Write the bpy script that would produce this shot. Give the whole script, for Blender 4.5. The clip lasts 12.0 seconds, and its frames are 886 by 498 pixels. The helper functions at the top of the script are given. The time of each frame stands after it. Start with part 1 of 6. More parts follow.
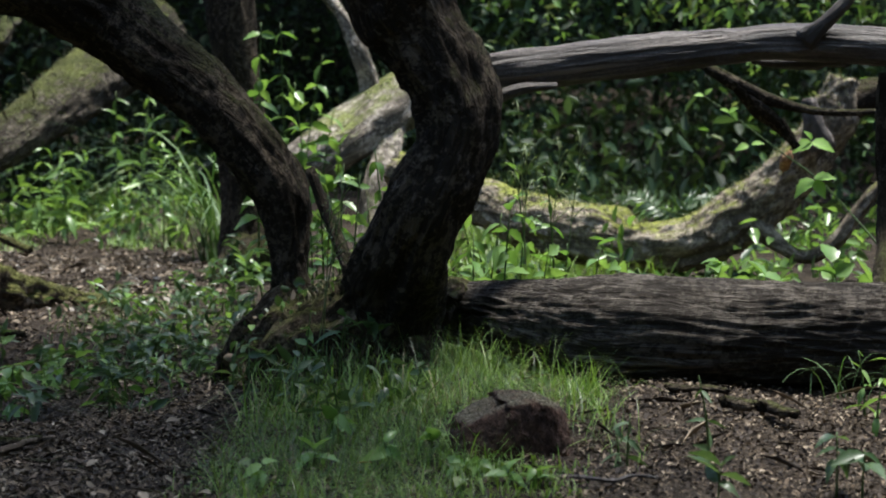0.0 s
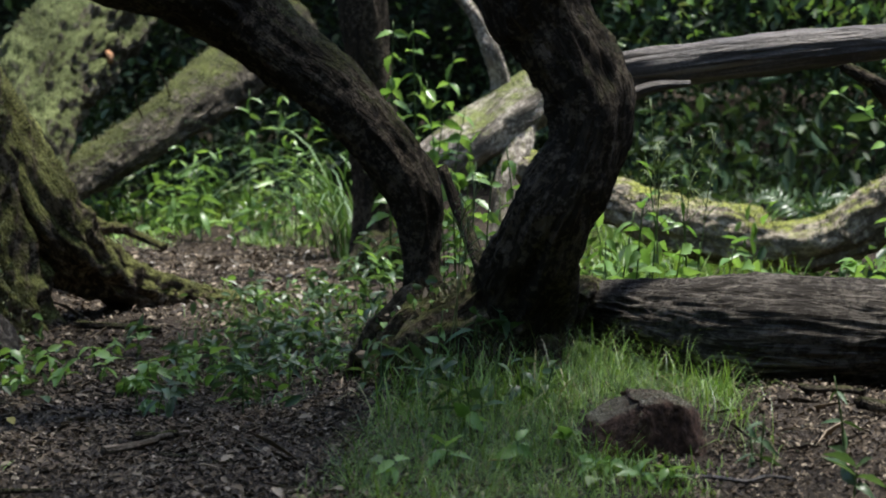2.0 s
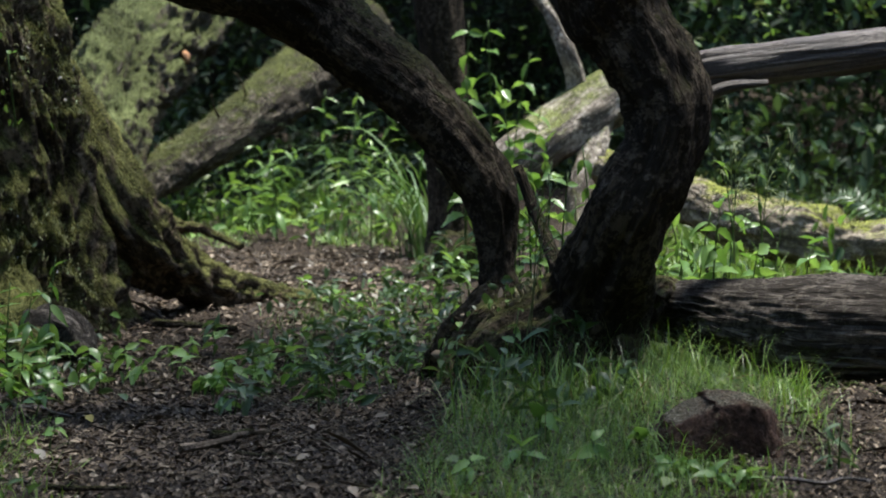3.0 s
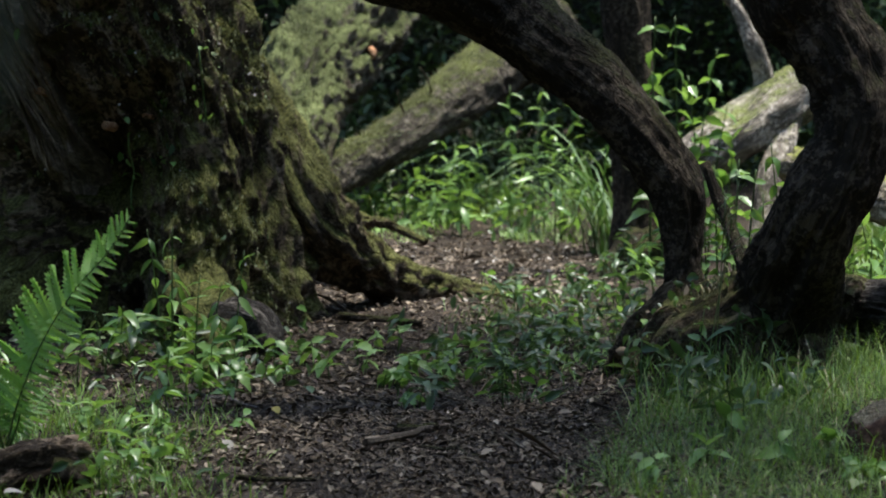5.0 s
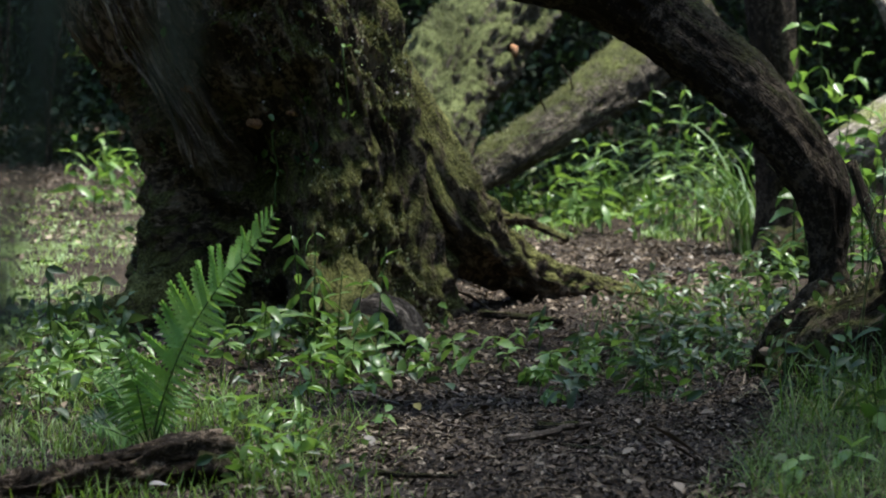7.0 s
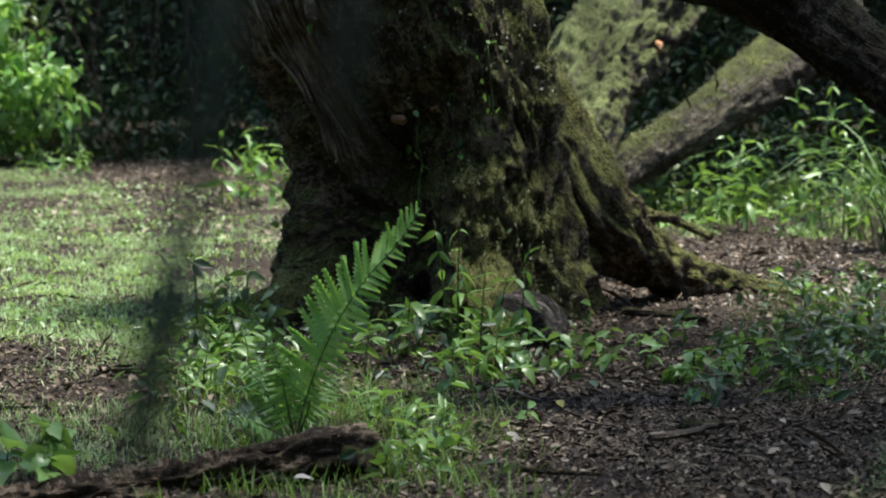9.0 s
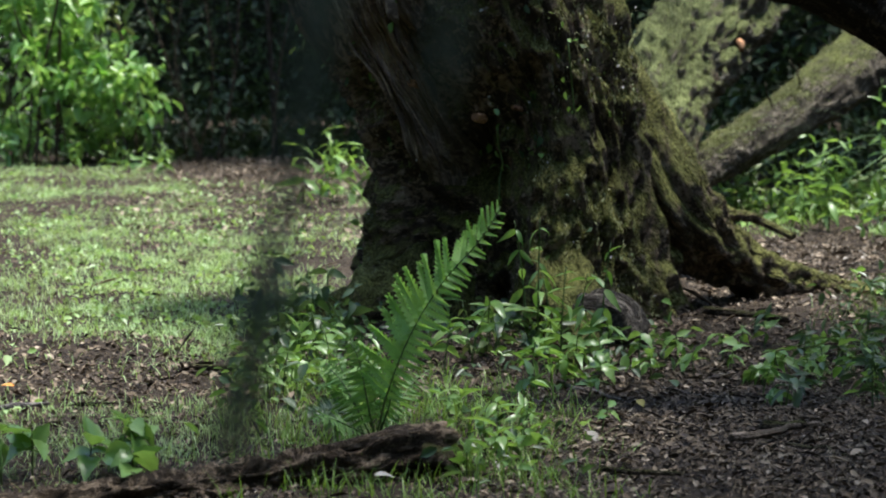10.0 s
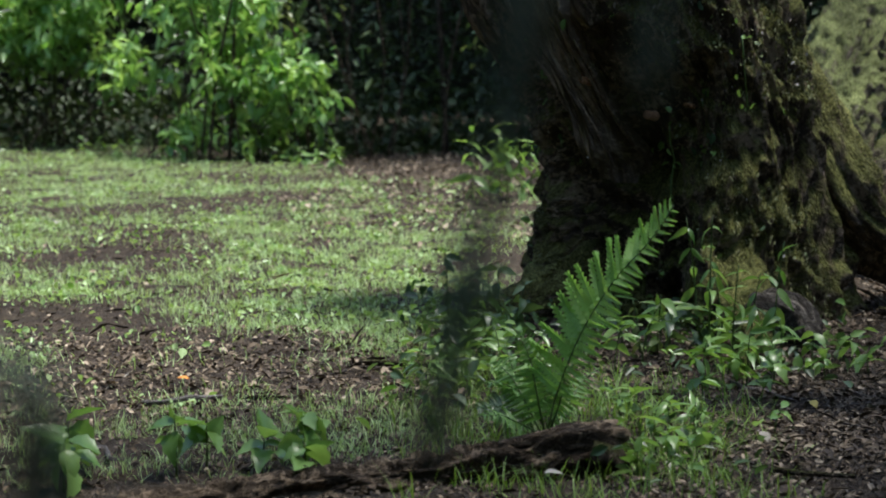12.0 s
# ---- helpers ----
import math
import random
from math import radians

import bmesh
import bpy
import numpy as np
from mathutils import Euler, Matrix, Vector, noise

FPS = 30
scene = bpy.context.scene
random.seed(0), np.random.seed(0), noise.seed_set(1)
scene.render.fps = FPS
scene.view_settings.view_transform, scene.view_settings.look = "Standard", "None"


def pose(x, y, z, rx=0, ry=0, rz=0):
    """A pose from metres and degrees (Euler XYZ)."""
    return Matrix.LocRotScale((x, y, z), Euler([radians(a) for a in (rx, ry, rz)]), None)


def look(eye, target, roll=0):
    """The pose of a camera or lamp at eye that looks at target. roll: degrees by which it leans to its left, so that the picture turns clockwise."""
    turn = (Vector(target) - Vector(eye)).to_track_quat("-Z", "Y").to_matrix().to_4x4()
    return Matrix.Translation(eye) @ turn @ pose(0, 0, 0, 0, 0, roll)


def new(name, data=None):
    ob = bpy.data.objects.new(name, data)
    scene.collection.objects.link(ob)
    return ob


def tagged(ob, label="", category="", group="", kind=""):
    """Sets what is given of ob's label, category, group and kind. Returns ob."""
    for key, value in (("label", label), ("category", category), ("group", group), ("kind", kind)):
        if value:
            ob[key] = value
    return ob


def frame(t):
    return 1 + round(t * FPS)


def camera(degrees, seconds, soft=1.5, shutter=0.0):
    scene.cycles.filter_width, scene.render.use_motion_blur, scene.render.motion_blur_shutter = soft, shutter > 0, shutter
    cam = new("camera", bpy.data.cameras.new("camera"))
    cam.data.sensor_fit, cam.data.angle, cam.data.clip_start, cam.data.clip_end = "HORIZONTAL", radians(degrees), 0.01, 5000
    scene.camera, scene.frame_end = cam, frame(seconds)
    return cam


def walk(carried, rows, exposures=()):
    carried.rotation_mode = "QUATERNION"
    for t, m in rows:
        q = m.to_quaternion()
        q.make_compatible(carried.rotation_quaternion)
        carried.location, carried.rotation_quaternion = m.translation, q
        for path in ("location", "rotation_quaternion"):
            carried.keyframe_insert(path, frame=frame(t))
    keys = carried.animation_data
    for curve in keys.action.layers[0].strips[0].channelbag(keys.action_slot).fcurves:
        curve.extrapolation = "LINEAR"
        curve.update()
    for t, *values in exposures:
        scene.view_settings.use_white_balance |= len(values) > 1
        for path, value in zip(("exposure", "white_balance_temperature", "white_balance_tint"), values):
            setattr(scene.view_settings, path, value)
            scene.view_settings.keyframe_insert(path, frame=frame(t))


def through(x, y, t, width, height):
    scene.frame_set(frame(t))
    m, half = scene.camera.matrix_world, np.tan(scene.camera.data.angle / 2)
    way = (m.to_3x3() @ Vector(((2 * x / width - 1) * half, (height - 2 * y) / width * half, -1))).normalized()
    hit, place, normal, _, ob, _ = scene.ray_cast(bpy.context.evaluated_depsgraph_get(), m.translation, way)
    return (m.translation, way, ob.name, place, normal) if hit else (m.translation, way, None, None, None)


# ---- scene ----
# The camera pans on a tripod; its lens sits a hand's width ahead of the pan axis.
cam = camera(24.85, 12.0, soft=1.9)
EYE, ARM = 1.2, 0.122
TURNS = [  # seconds, turn to the left, tilt, roll
    (0, 0.000, -5.272, -0.443),
    (0.5, 0.882, -5.297, -0.425),
    (1, 1.881, -5.331, -0.364),
    (1.5, 2.788, -5.345, -0.333),
    (2, 3.709, -5.347, -0.300),
    (2.5, 4.692, -5.352, -0.229),
    (3, 5.834, -5.366, -0.208),
    (3.2, 6.401, -5.355, -0.203),
    (4.8, 10.621, -5.481, -0.234),
    (5, 11.038, -5.503, -0.212),
    (5.5, 12.031, -5.533, -0.169),
    (6, 13.002, -5.558, -0.139),
    (6.5, 13.937, -5.562, -0.175),
    (7, 15.025, -5.584, -0.185),
    (7.2, 15.439, -5.600, -0.187),
    (8.8, 18.645, -5.683, -0.122),
    (9, 19.072, -5.699, -0.156),
    (9.5, 20.116, -5.720, -0.151),
    (10, 21.335, -5.748, -0.113),
    (10.5, 22.497, -5.781, -0.086),
    (11, 23.666, -5.819, -0.063),
    (11.5, 24.735, -5.829, -0.074),
    (12, 26.145, -5.837, -0.042),
]
walk(cam, [(t, pose(0, 0, 0, 0, 0, yaw) @ pose(0, ARM, EYE, 90 + tilt, 0, 0) @ pose(0, 0, 0, 0, 0, -roll)) for t, yaw, tilt, roll in TURNS],
     exposures=[(0.0, 1.57), (2.5, 1.63), (5.0, 1.71), (7.0, 1.71), (9.5, 1.82), (11.0, 1.84), (12.0, 1.53)])
cam.data.dof.use_dof = True
cam.data.dof.focus_distance = 6.9
cam.data.dof.aperture_fstop = 4.6

# ---- light: a bright hazy sky over a woodland clearing ----
world = bpy.data.worlds.new("sky")
scene.world = world
world.use_nodes = True
wn = world.node_tree
wn.nodes.clear()
sky = wn.nodes.new("ShaderNodeTexSky")
sky.sky_type, sky.sun_disc = "NISHITA", False
sky.sun_elevation, sky.sun_rotation = radians(78.5), radians(49)
bg = wn.nodes.new("ShaderNodeBackground")
bg.inputs["Strength"].default_value = 0.14
wo = wn.nodes.new("ShaderNodeOutputWorld")
wn.links.new(sky.outputs[0], bg.inputs[0])
wn.links.new(bg.outputs[0], wo.inputs[0])
sun_data = bpy.data.lights.new("sun", "SUN")
sun_data.energy, sun_data.angle, sun_data.color = 3.6, radians(9), (0.96, 0.93, 0.90)
sun = new("sun", sun_data)
sun.matrix_world = look((6, 12, 30), (6 - 0.15, 12 - 0.13, 30 - 0.98))


# ---- materials ----
class Mat:
    """A small builder for node materials."""

    def __init__(self, name):
        self.m = bpy.data.materials.new(name)
        self.m.use_nodes = True
        self.t = self.m.node_tree
        self.b = self.t.nodes["Principled BSDF"]
        self.out = self.t.nodes["Material Output"]

    def node(self, kind, **kw):
        n = self.t.nodes.new("ShaderNode" + kind)
        for k, v in kw.items():
            n.inputs[k].default_value = v
        return n

    def link(self, a, b):
        self.t.links.new(a, b)

    def coords(self, attr=None, scale=(1, 1, 1)):
        if attr:
            src = self.t.nodes.new("ShaderNodeAttribute")
            src.attribute_name = attr
            o = src.outputs["Vector"]
        else:
            o = self.t.nodes.new("ShaderNodeNewGeometry").outputs["Position"]
        mp = self.node("Mapping")
        mp.inputs["Scale"].default_value = scale
        self.link(o, mp.inputs["Vector"])
        return mp.outputs[0]

    def noise(self, vec, scale, detail=5, rough=0.6, distortion=0.0):
        n = self.node("TexNoise", Scale=scale, Detail=detail, Roughness=rough, Distortion=distortion)
        self.link(vec, n.inputs["Vector"])
        return n.outputs["Fac"]

    def ramp(self, fac, stops):
        n = self.t.nodes.new("ShaderNodeValToRGB")
        e = n.color_ramp.elements
        while len(e) < len(stops):
            e.new(0.5)
        for el, (p, c) in zip(e, stops):
            el.position, el.color = p, (*c, 1) if len(c) == 3 else c
        self.link(fac, n.inputs[0])
        return n.outputs[0]

    def mix(self, fac, a, b, kind="MIX"):
        n = self.t.nodes.new("ShaderNodeMix")
        n.data_type, n.blend_type = "RGBA", kind
        for sock, v in ((n.inputs[0], fac), (n.inputs[6], a), (n.inputs[7], b)):
            if isinstance(v, (int, float)):
                sock.default_value = v
            elif isinstance(v, tuple):
                sock.default_value = (*v, 1)
            else:
                self.link(v, sock)
        return n.outputs[2]

    def math(self, op, a, b=0.0, clamp=False):
        n = self.t.nodes.new("ShaderNodeMath")
        n.operation, n.use_clamp = op, clamp
        for sock, v in zip(n.inputs, (a, b)):
            if isinstance(v, (int, float)):
                sock.default_value = v
            else:
                self.link(v, sock)
        return n.outputs[0]

    def bump(self, height, strength, dist):
        n = self.node("Bump", Strength=strength, Distance=dist)
        self.link(height, n.inputs["Height"])
        self.link(n.outputs[0], self.b.inputs["Normal"])

    def done(self, colour, rough=0.85, spec=0.3):
        if isinstance(colour, tuple):
            self.b.inputs["Base Color"].default_value = (*colour, 1)
        else:
            self.link(colour, self.b.inputs["Base Color"])
        if isinstance(rough, (int, float)):
            self.b.inputs["Roughness"].default_value = rough
        else:
            self.link(rough, self.b.inputs["Roughness"])
        self.b.inputs["Specular IOR Level"].default_value = spec
        return self.m


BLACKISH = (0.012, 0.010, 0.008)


def bark(name, dark, light, moss=0.0, moss_colour=(0.10, 0.11, 0.03), furrow=26.0, depth=0.04, stretch=0.32, rough=0.9, lichen=0.5):
    """Furrowed bark that runs along its limb, with moss on what faces the sky."""
    k = Mat(name)
    v = k.coords("bark", (1, 1, stretch))
    fine, big = k.noise(v, furrow, 6, 0.65, 0.6), k.noise(v, furrow * 0.28, 4, 0.6, 0.3)
    grain = k.noise(k.coords("bark", (1, 1, 0.5)), furrow * 4, 3, 0.7)
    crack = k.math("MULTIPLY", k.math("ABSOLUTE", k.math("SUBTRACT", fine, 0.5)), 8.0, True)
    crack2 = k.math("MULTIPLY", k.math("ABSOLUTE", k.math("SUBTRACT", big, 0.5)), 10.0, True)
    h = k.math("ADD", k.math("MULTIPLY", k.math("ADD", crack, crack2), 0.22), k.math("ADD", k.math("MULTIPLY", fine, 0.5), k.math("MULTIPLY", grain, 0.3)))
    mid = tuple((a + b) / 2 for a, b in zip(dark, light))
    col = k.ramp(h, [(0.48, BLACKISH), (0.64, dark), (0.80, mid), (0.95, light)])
    patch = k.noise(k.coords("bark", (1, 1, 0.6)), 5.0, 4, 0.6)
    col = k.mix(k.math("MULTIPLY", patch, 0.35), col, tuple(c * 1.5 for c in mid))
    if lichen > 0:
        speck = k.math("MULTIPLY", k.math("SUBTRACT", k.math("ADD", k.math("MULTIPLY", k.noise(k.coords("bark"), 38, 5, 0.75), 0.65), k.math("MULTIPLY", k.noise(k.coords("bark"), 6, 3, 0.6), 0.35)), 0.51), 16.0, True)
        col = k.mix(k.math("MULTIPLY", speck, lichen), col, tuple(c * 1.7 + 0.012 for c in light))
    if moss > 0:
        nz = k.t.nodes.new("ShaderNodeSeparateXYZ")
        k.link(k.t.nodes.new("ShaderNodeNewGeometry").outputs["Normal"], nz.inputs[0])
        mn = k.math("ADD", k.math("MULTIPLY", k.noise(k.coords("bark", (1, 1, 0.6)), 4.0, 5, 0.7), 0.55), k.math("MULTIPLY", k.noise(k.coords("bark", (1, 1, 0.6)), 26.0, 5, 0.7), 0.45))
        up = k.math("ADD", k.math("MULTIPLY", nz.outputs[2], 0.35), k.math("ADD", mn, moss - 0.75))
        mf = k.math("MULTIPLY", up, 7.0, True)
        tuft = k.math("ADD", k.math("MULTIPLY", k.noise(k.coords("bark"), 95, 4, 0.7), 0.6), k.math("MULTIPLY", k.noise(k.coords("bark"), 3.2, 5, 0.7), 0.4))
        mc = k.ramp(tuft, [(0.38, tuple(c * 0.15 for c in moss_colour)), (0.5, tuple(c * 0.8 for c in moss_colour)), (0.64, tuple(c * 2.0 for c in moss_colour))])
        col = k.mix(mf, col, mc)
        h = k.math("ADD", h, k.math("MULTIPLY", k.math("MULTIPLY", tuft, 0.5), mf))
    k.bump(h, 1.0, depth)
    return k.done(col, rough, 0.1 if rough > 0.8 else 0.45)


def leafmat(name, c1, c2, rough=0.5, through=0.45):
    """A thin leaf: diffuse and glossy above, light comes through from behind."""
    k = Mat(name)
    info = k.t.nodes.new("ShaderNodeObjectInfo")
    geo = k.t.nodes.new("ShaderNodeNewGeometry")
    rnd = k.math("FRACT", k.math("ADD", info.outputs["Random"], geo.outputs["Random Per Island"]))
    col = k.ramp(rnd, [(0.0, c1), (1.0, c2)])
    spots = k.noise(k.coords(None), 60, 3, 0.6)
    col = k.mix(k.math("MULTIPLY", spots, 0.5), col, tuple(c * 0.55 for c in c1))
    tr = k.node("BsdfTranslucent")
    k.link(k.mix(1.0, col, (1.0, 1.0, 0.55), "MULTIPLY"), tr.inputs["Color"])
    mixs = k.node("MixShader", Fac=through)
    k.link(k.b.outputs[0], mixs.inputs[1])
    k.link(tr.outputs[0], mixs.inputs[2])
    k.link(mixs.outputs[0], k.out.inputs["Surface"])
    return k.done(col, rough, 0.46)


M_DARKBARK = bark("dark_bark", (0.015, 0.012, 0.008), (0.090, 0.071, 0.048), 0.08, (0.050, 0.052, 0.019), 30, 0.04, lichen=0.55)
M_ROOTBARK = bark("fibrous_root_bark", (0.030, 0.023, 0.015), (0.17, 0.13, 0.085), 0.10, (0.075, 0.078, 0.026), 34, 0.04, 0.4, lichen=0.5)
# Paler than the trunk: skylight on the strands is put into the colour.
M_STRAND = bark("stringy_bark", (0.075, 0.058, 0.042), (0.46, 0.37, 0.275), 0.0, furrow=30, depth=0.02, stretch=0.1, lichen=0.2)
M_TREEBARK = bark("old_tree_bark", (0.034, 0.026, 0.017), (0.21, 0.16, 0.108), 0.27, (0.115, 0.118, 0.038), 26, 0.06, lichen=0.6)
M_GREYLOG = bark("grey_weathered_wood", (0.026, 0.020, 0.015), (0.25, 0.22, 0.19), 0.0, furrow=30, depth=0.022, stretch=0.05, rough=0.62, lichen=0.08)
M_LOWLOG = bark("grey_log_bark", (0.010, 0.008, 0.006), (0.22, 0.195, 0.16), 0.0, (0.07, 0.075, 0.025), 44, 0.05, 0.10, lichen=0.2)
# Darker than the trunk's copy: the stem's shade is put into the colour.
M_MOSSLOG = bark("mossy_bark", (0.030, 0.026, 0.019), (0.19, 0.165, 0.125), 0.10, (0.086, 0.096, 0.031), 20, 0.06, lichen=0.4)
# Lit copy of the mossy bark: light on the folds is in its colour.
M_MOSSTRUNK = bark("folded_mossy_bark_lit", (0.055, 0.046, 0.032), (0.29, 0.262, 0.20), 0.24, (0.112, 0.130, 0.050), 16, 0.07, lichen=0.15)
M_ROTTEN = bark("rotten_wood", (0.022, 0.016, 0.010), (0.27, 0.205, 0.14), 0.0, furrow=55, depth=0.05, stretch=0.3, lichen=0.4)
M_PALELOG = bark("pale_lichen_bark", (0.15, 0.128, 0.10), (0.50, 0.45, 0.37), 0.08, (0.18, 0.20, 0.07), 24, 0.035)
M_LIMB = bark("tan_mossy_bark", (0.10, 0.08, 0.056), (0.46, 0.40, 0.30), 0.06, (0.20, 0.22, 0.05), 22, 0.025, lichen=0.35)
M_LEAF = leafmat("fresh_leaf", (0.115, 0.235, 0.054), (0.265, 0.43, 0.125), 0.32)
# Darker copy of the fresh leaf, with the shade put into the colour.
M_LEAFDARK = leafmat("fresh_leaf_shaded", (0.040, 0.084, 0.031), (0.105, 0.172, 0.070), 0.36)
M_GRASS = leafmat("grass_blade", (0.095, 0.20, 0.030), (0.25, 0.38, 0.085), 0.45, 0.42)
M_FERN = leafmat("fern_green", (0.25, 0.49, 0.12), (0.36, 0.60, 0.19), 0.55, 0.6)
M_FERNLOW = leafmat("low_fern_green", (0.11, 0.25, 0.055), (0.19, 0.36, 0.10), 0.55, 0.5)
M_STEM = leafmat("green_stem", (0.05, 0.10, 0.02), (0.08, 0.13, 0.03), 0.6, 0.1)


M_DOCK = leafmat("dock_leaf", (0.06, 0.12, 0.042), (0.11, 0.18, 0.07), 0.55, 0.3)
M_PALELEAF = leafmat("pale_leaf", (0.14, 0.20, 0.07), (0.22, 0.27, 0.13), 0.35, 0.35)
M_SEDGE = leafmat("sedge_blade", (0.05, 0.12, 0.034), (0.14, 0.23, 0.09), 0.62, 0.3)
M_STRAW = leafmat("dry_blade", (0.20, 0.19, 0.08), (0.34, 0.31, 0.16), 0.6, 0.2)
M_LAWN = leafmat("lawn_grass", (0.24, 0.39, 0.14), (0.42, 0.575, 0.255), 0.5, 0.38)
M_BUSH = leafmat("glossy_bush_leaf", (0.12, 0.30, 0.055), (0.46, 0.70, 0.27), 0.32, 0.5)
M_BRAMBLE = leafmat("bramble_leaf", (0.22, 0.44, 0.07), (0.32, 0.56, 0.12), 0.65, 0.55)
M_MOSS = leafmat("moss_tuft", (0.08, 0.095, 0.03), (0.22, 0.23, 0.11), 0.8, 0.2)
# Darker leaf copy: shade under the wood is put into its colour.
M_SHADEWOOD = leafmat("shaded_wood_leaf", (0.022, 0.040, 0.015), (0.055, 0.095, 0.032), 0.6, 0.25)
M_NEAR = leafmat("near_stem", (0.042, 0.070, 0.046), (0.055, 0.088, 0.058), 0.6, 0.1)
M_RAWWOOD = bark("raw_broken_wood", (0.24, 0.12, 0.06), (0.55, 0.32, 0.17), 0.0, furrow=40, depth=0.006)


def plain(name, c1, c2, rough=0.8):
    """A dry scrap whose tone differs from piece to piece."""
    k = Mat(name)
    info = k.t.nodes.new("ShaderNodeObjectInfo")
    geo = k.t.nodes.new("ShaderNodeNewGeometry")
    rnd = k.math("FRACT", k.math("ADD", info.outputs["Random"], geo.outputs["Random Per Island"]))
    col = k.ramp(rnd, [(0.0, c1), (1.0, c2)])
    return k.done(k.mix(k.math("MULTIPLY", k.noise(k.coords(None), 90, 3), 0.5), col, tuple(c * 0.5 for c in c1)), rough, 0.3)


CHIPS = [plain("dark_chip", (0.021, 0.015, 0.010), (0.056, 0.041, 0.028)), plain("brown_chip", (0.060, 0.044, 0.028), (0.155, 0.114, 0.071)), plain("pale_chip", (0.155, 0.120, 0.080), (0.35, 0.288, 0.205))]
FALLEN_MATS = [plain("yellow_leaf", (0.32, 0.25, 0.06), (0.42, 0.34, 0.10)), plain("dull_leaf", (0.15, 0.19, 0.08), (0.20, 0.24, 0.11)), plain("bleached_leaf", (0.24, 0.22, 0.18), (0.34, 0.32, 0.28)), plain("orange_leaf", (0.45, 0.18, 0.03), (0.5, 0.22, 0.05))]


# Near-black greens: the deep shade between the trees is put into the colour.
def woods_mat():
    k = Mat("deep_wood_shade")
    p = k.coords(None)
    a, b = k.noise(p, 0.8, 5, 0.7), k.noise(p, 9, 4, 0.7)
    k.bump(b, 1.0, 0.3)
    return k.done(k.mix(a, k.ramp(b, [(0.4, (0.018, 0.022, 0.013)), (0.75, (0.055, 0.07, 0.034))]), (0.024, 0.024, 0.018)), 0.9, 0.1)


def rock_mat():
    k = Mat("rusty_rock")
    p = k.coords(None)
    a, b, c = k.noise(p, 6, 5, 0.65), k.noise(p, 40, 5, 0.7), k.noise(p, 160, 3, 0.6)
    col = k.ramp(b, [(0.35, (0.020, 0.010, 0.007)), (0.50, (0.058, 0.031, 0.021)), (0.66, (0.12, 0.070, 0.048))])
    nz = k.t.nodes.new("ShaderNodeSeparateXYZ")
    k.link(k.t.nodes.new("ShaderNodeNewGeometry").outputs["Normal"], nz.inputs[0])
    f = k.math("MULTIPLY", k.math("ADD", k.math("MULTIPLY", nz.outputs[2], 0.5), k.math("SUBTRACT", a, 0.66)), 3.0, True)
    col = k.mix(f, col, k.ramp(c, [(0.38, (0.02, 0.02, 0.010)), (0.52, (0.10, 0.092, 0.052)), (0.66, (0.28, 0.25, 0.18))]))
    k.bump(k.math("ADD", b, k.math("MULTIPLY", c, 0.4)), 1.0, 0.018)
    return k.done(col, 0.85, 0.25)


def ground_mat():
    k = Mat("woodland_soil")
    p = k.coords(None)
    a, b, c = k.noise(p, 1.1, 5, 0.6), k.noise(p, 9, 6, 0.7), k.noise(p, 70, 4, 0.7)
    soil = k.ramp(b, [(0.35, (0.012, 0.008, 0.005)), (0.5, (0.030, 0.022, 0.014)), (0.65, (0.066, 0.050, 0.033))])
    d = k.noise(p, 28, 5, 0.75)
    soil = k.mix(k.math("MULTIPLY", k.math("SUBTRACT", d, 0.45), 4.0, True), soil, k.ramp(c, [(0.4, (0.010, 0.008, 0.005)), (0.55, (0.06, 0.042, 0.026)), (0.68, (0.19, 0.145, 0.10))]))
    soil = k.mix(k.math("MULTIPLY", k.math("SUBTRACT", a, 0.5), 3.0, True), soil, k.mix(1.0, soil, (0.75, 0.8, 0.6), "MULTIPLY"))
    k.bump(k.math("ADD", k.math("MULTIPLY", d, 0.6), k.math("MULTIPLY", c, 0.5)), 1.0, 0.05)
    return k.done(soil, 0.9, 0.2)


M_SOIL, M_WOODS, M_ROCK = ground_mat(), woods_mat(), rock_mat()


# ---- builders ----
def smooth(a, b, x):
    t = min(1, max(0, (x - a) / (b - a)))
    return t * t * (3 - 2 * t)


def height(x, y):
    """The ground's height: a low mound round the forked tree, a worn path, a bank that rises into the wood."""
    z = 0.17 * math.exp(-((x - 0.9) ** 2 / 4.5 + (y - 6.4) ** 2 / 2.0)) - 0.07 * math.exp(-((x + 1.5) ** 2 / 1.6 + (y - 6.9) ** 2 / 3.0))
    z += 0.13 * math.exp(-((x + 0.4) ** 2 / 0.16 + (y - 7.05) ** 2 / 0.30)) + 0.02 * math.sin(x * 1.3 + 0.5) * math.sin(y * 1.1)
    return z + 0.05 * max(0, y - 13.5) / (1 + math.exp(-max(-30, min(30, (x + 1.5) / 1.2))))


def mesh_of(name, verts, faces, mat, attr=None, soft=True):
    me = bpy.data.meshes.new(name)
    me.from_pydata([tuple(v) for v in verts], [], [tuple(f) for f in faces])
    me.materials.append(mat)
    if soft:
        me.polygons.foreach_set("use_smooth", [True] * len(me.polygons))
    if attr is not None:
        at = me.attributes.new("bark", "FLOAT_VECTOR", "POINT")
        at.data.foreach_set("vector", np.asarray(attr, dtype=np.float32).ravel())
    me.update()
    return me


def part(name, me, parent=None, label=""):
    ob = new(name, me)
    if parent:
        ob.parent = parent
        ob.matrix_parent_inverse = Matrix.Translation(parent.matrix_basis.translation).inverted()
    return tagged(ob, label)


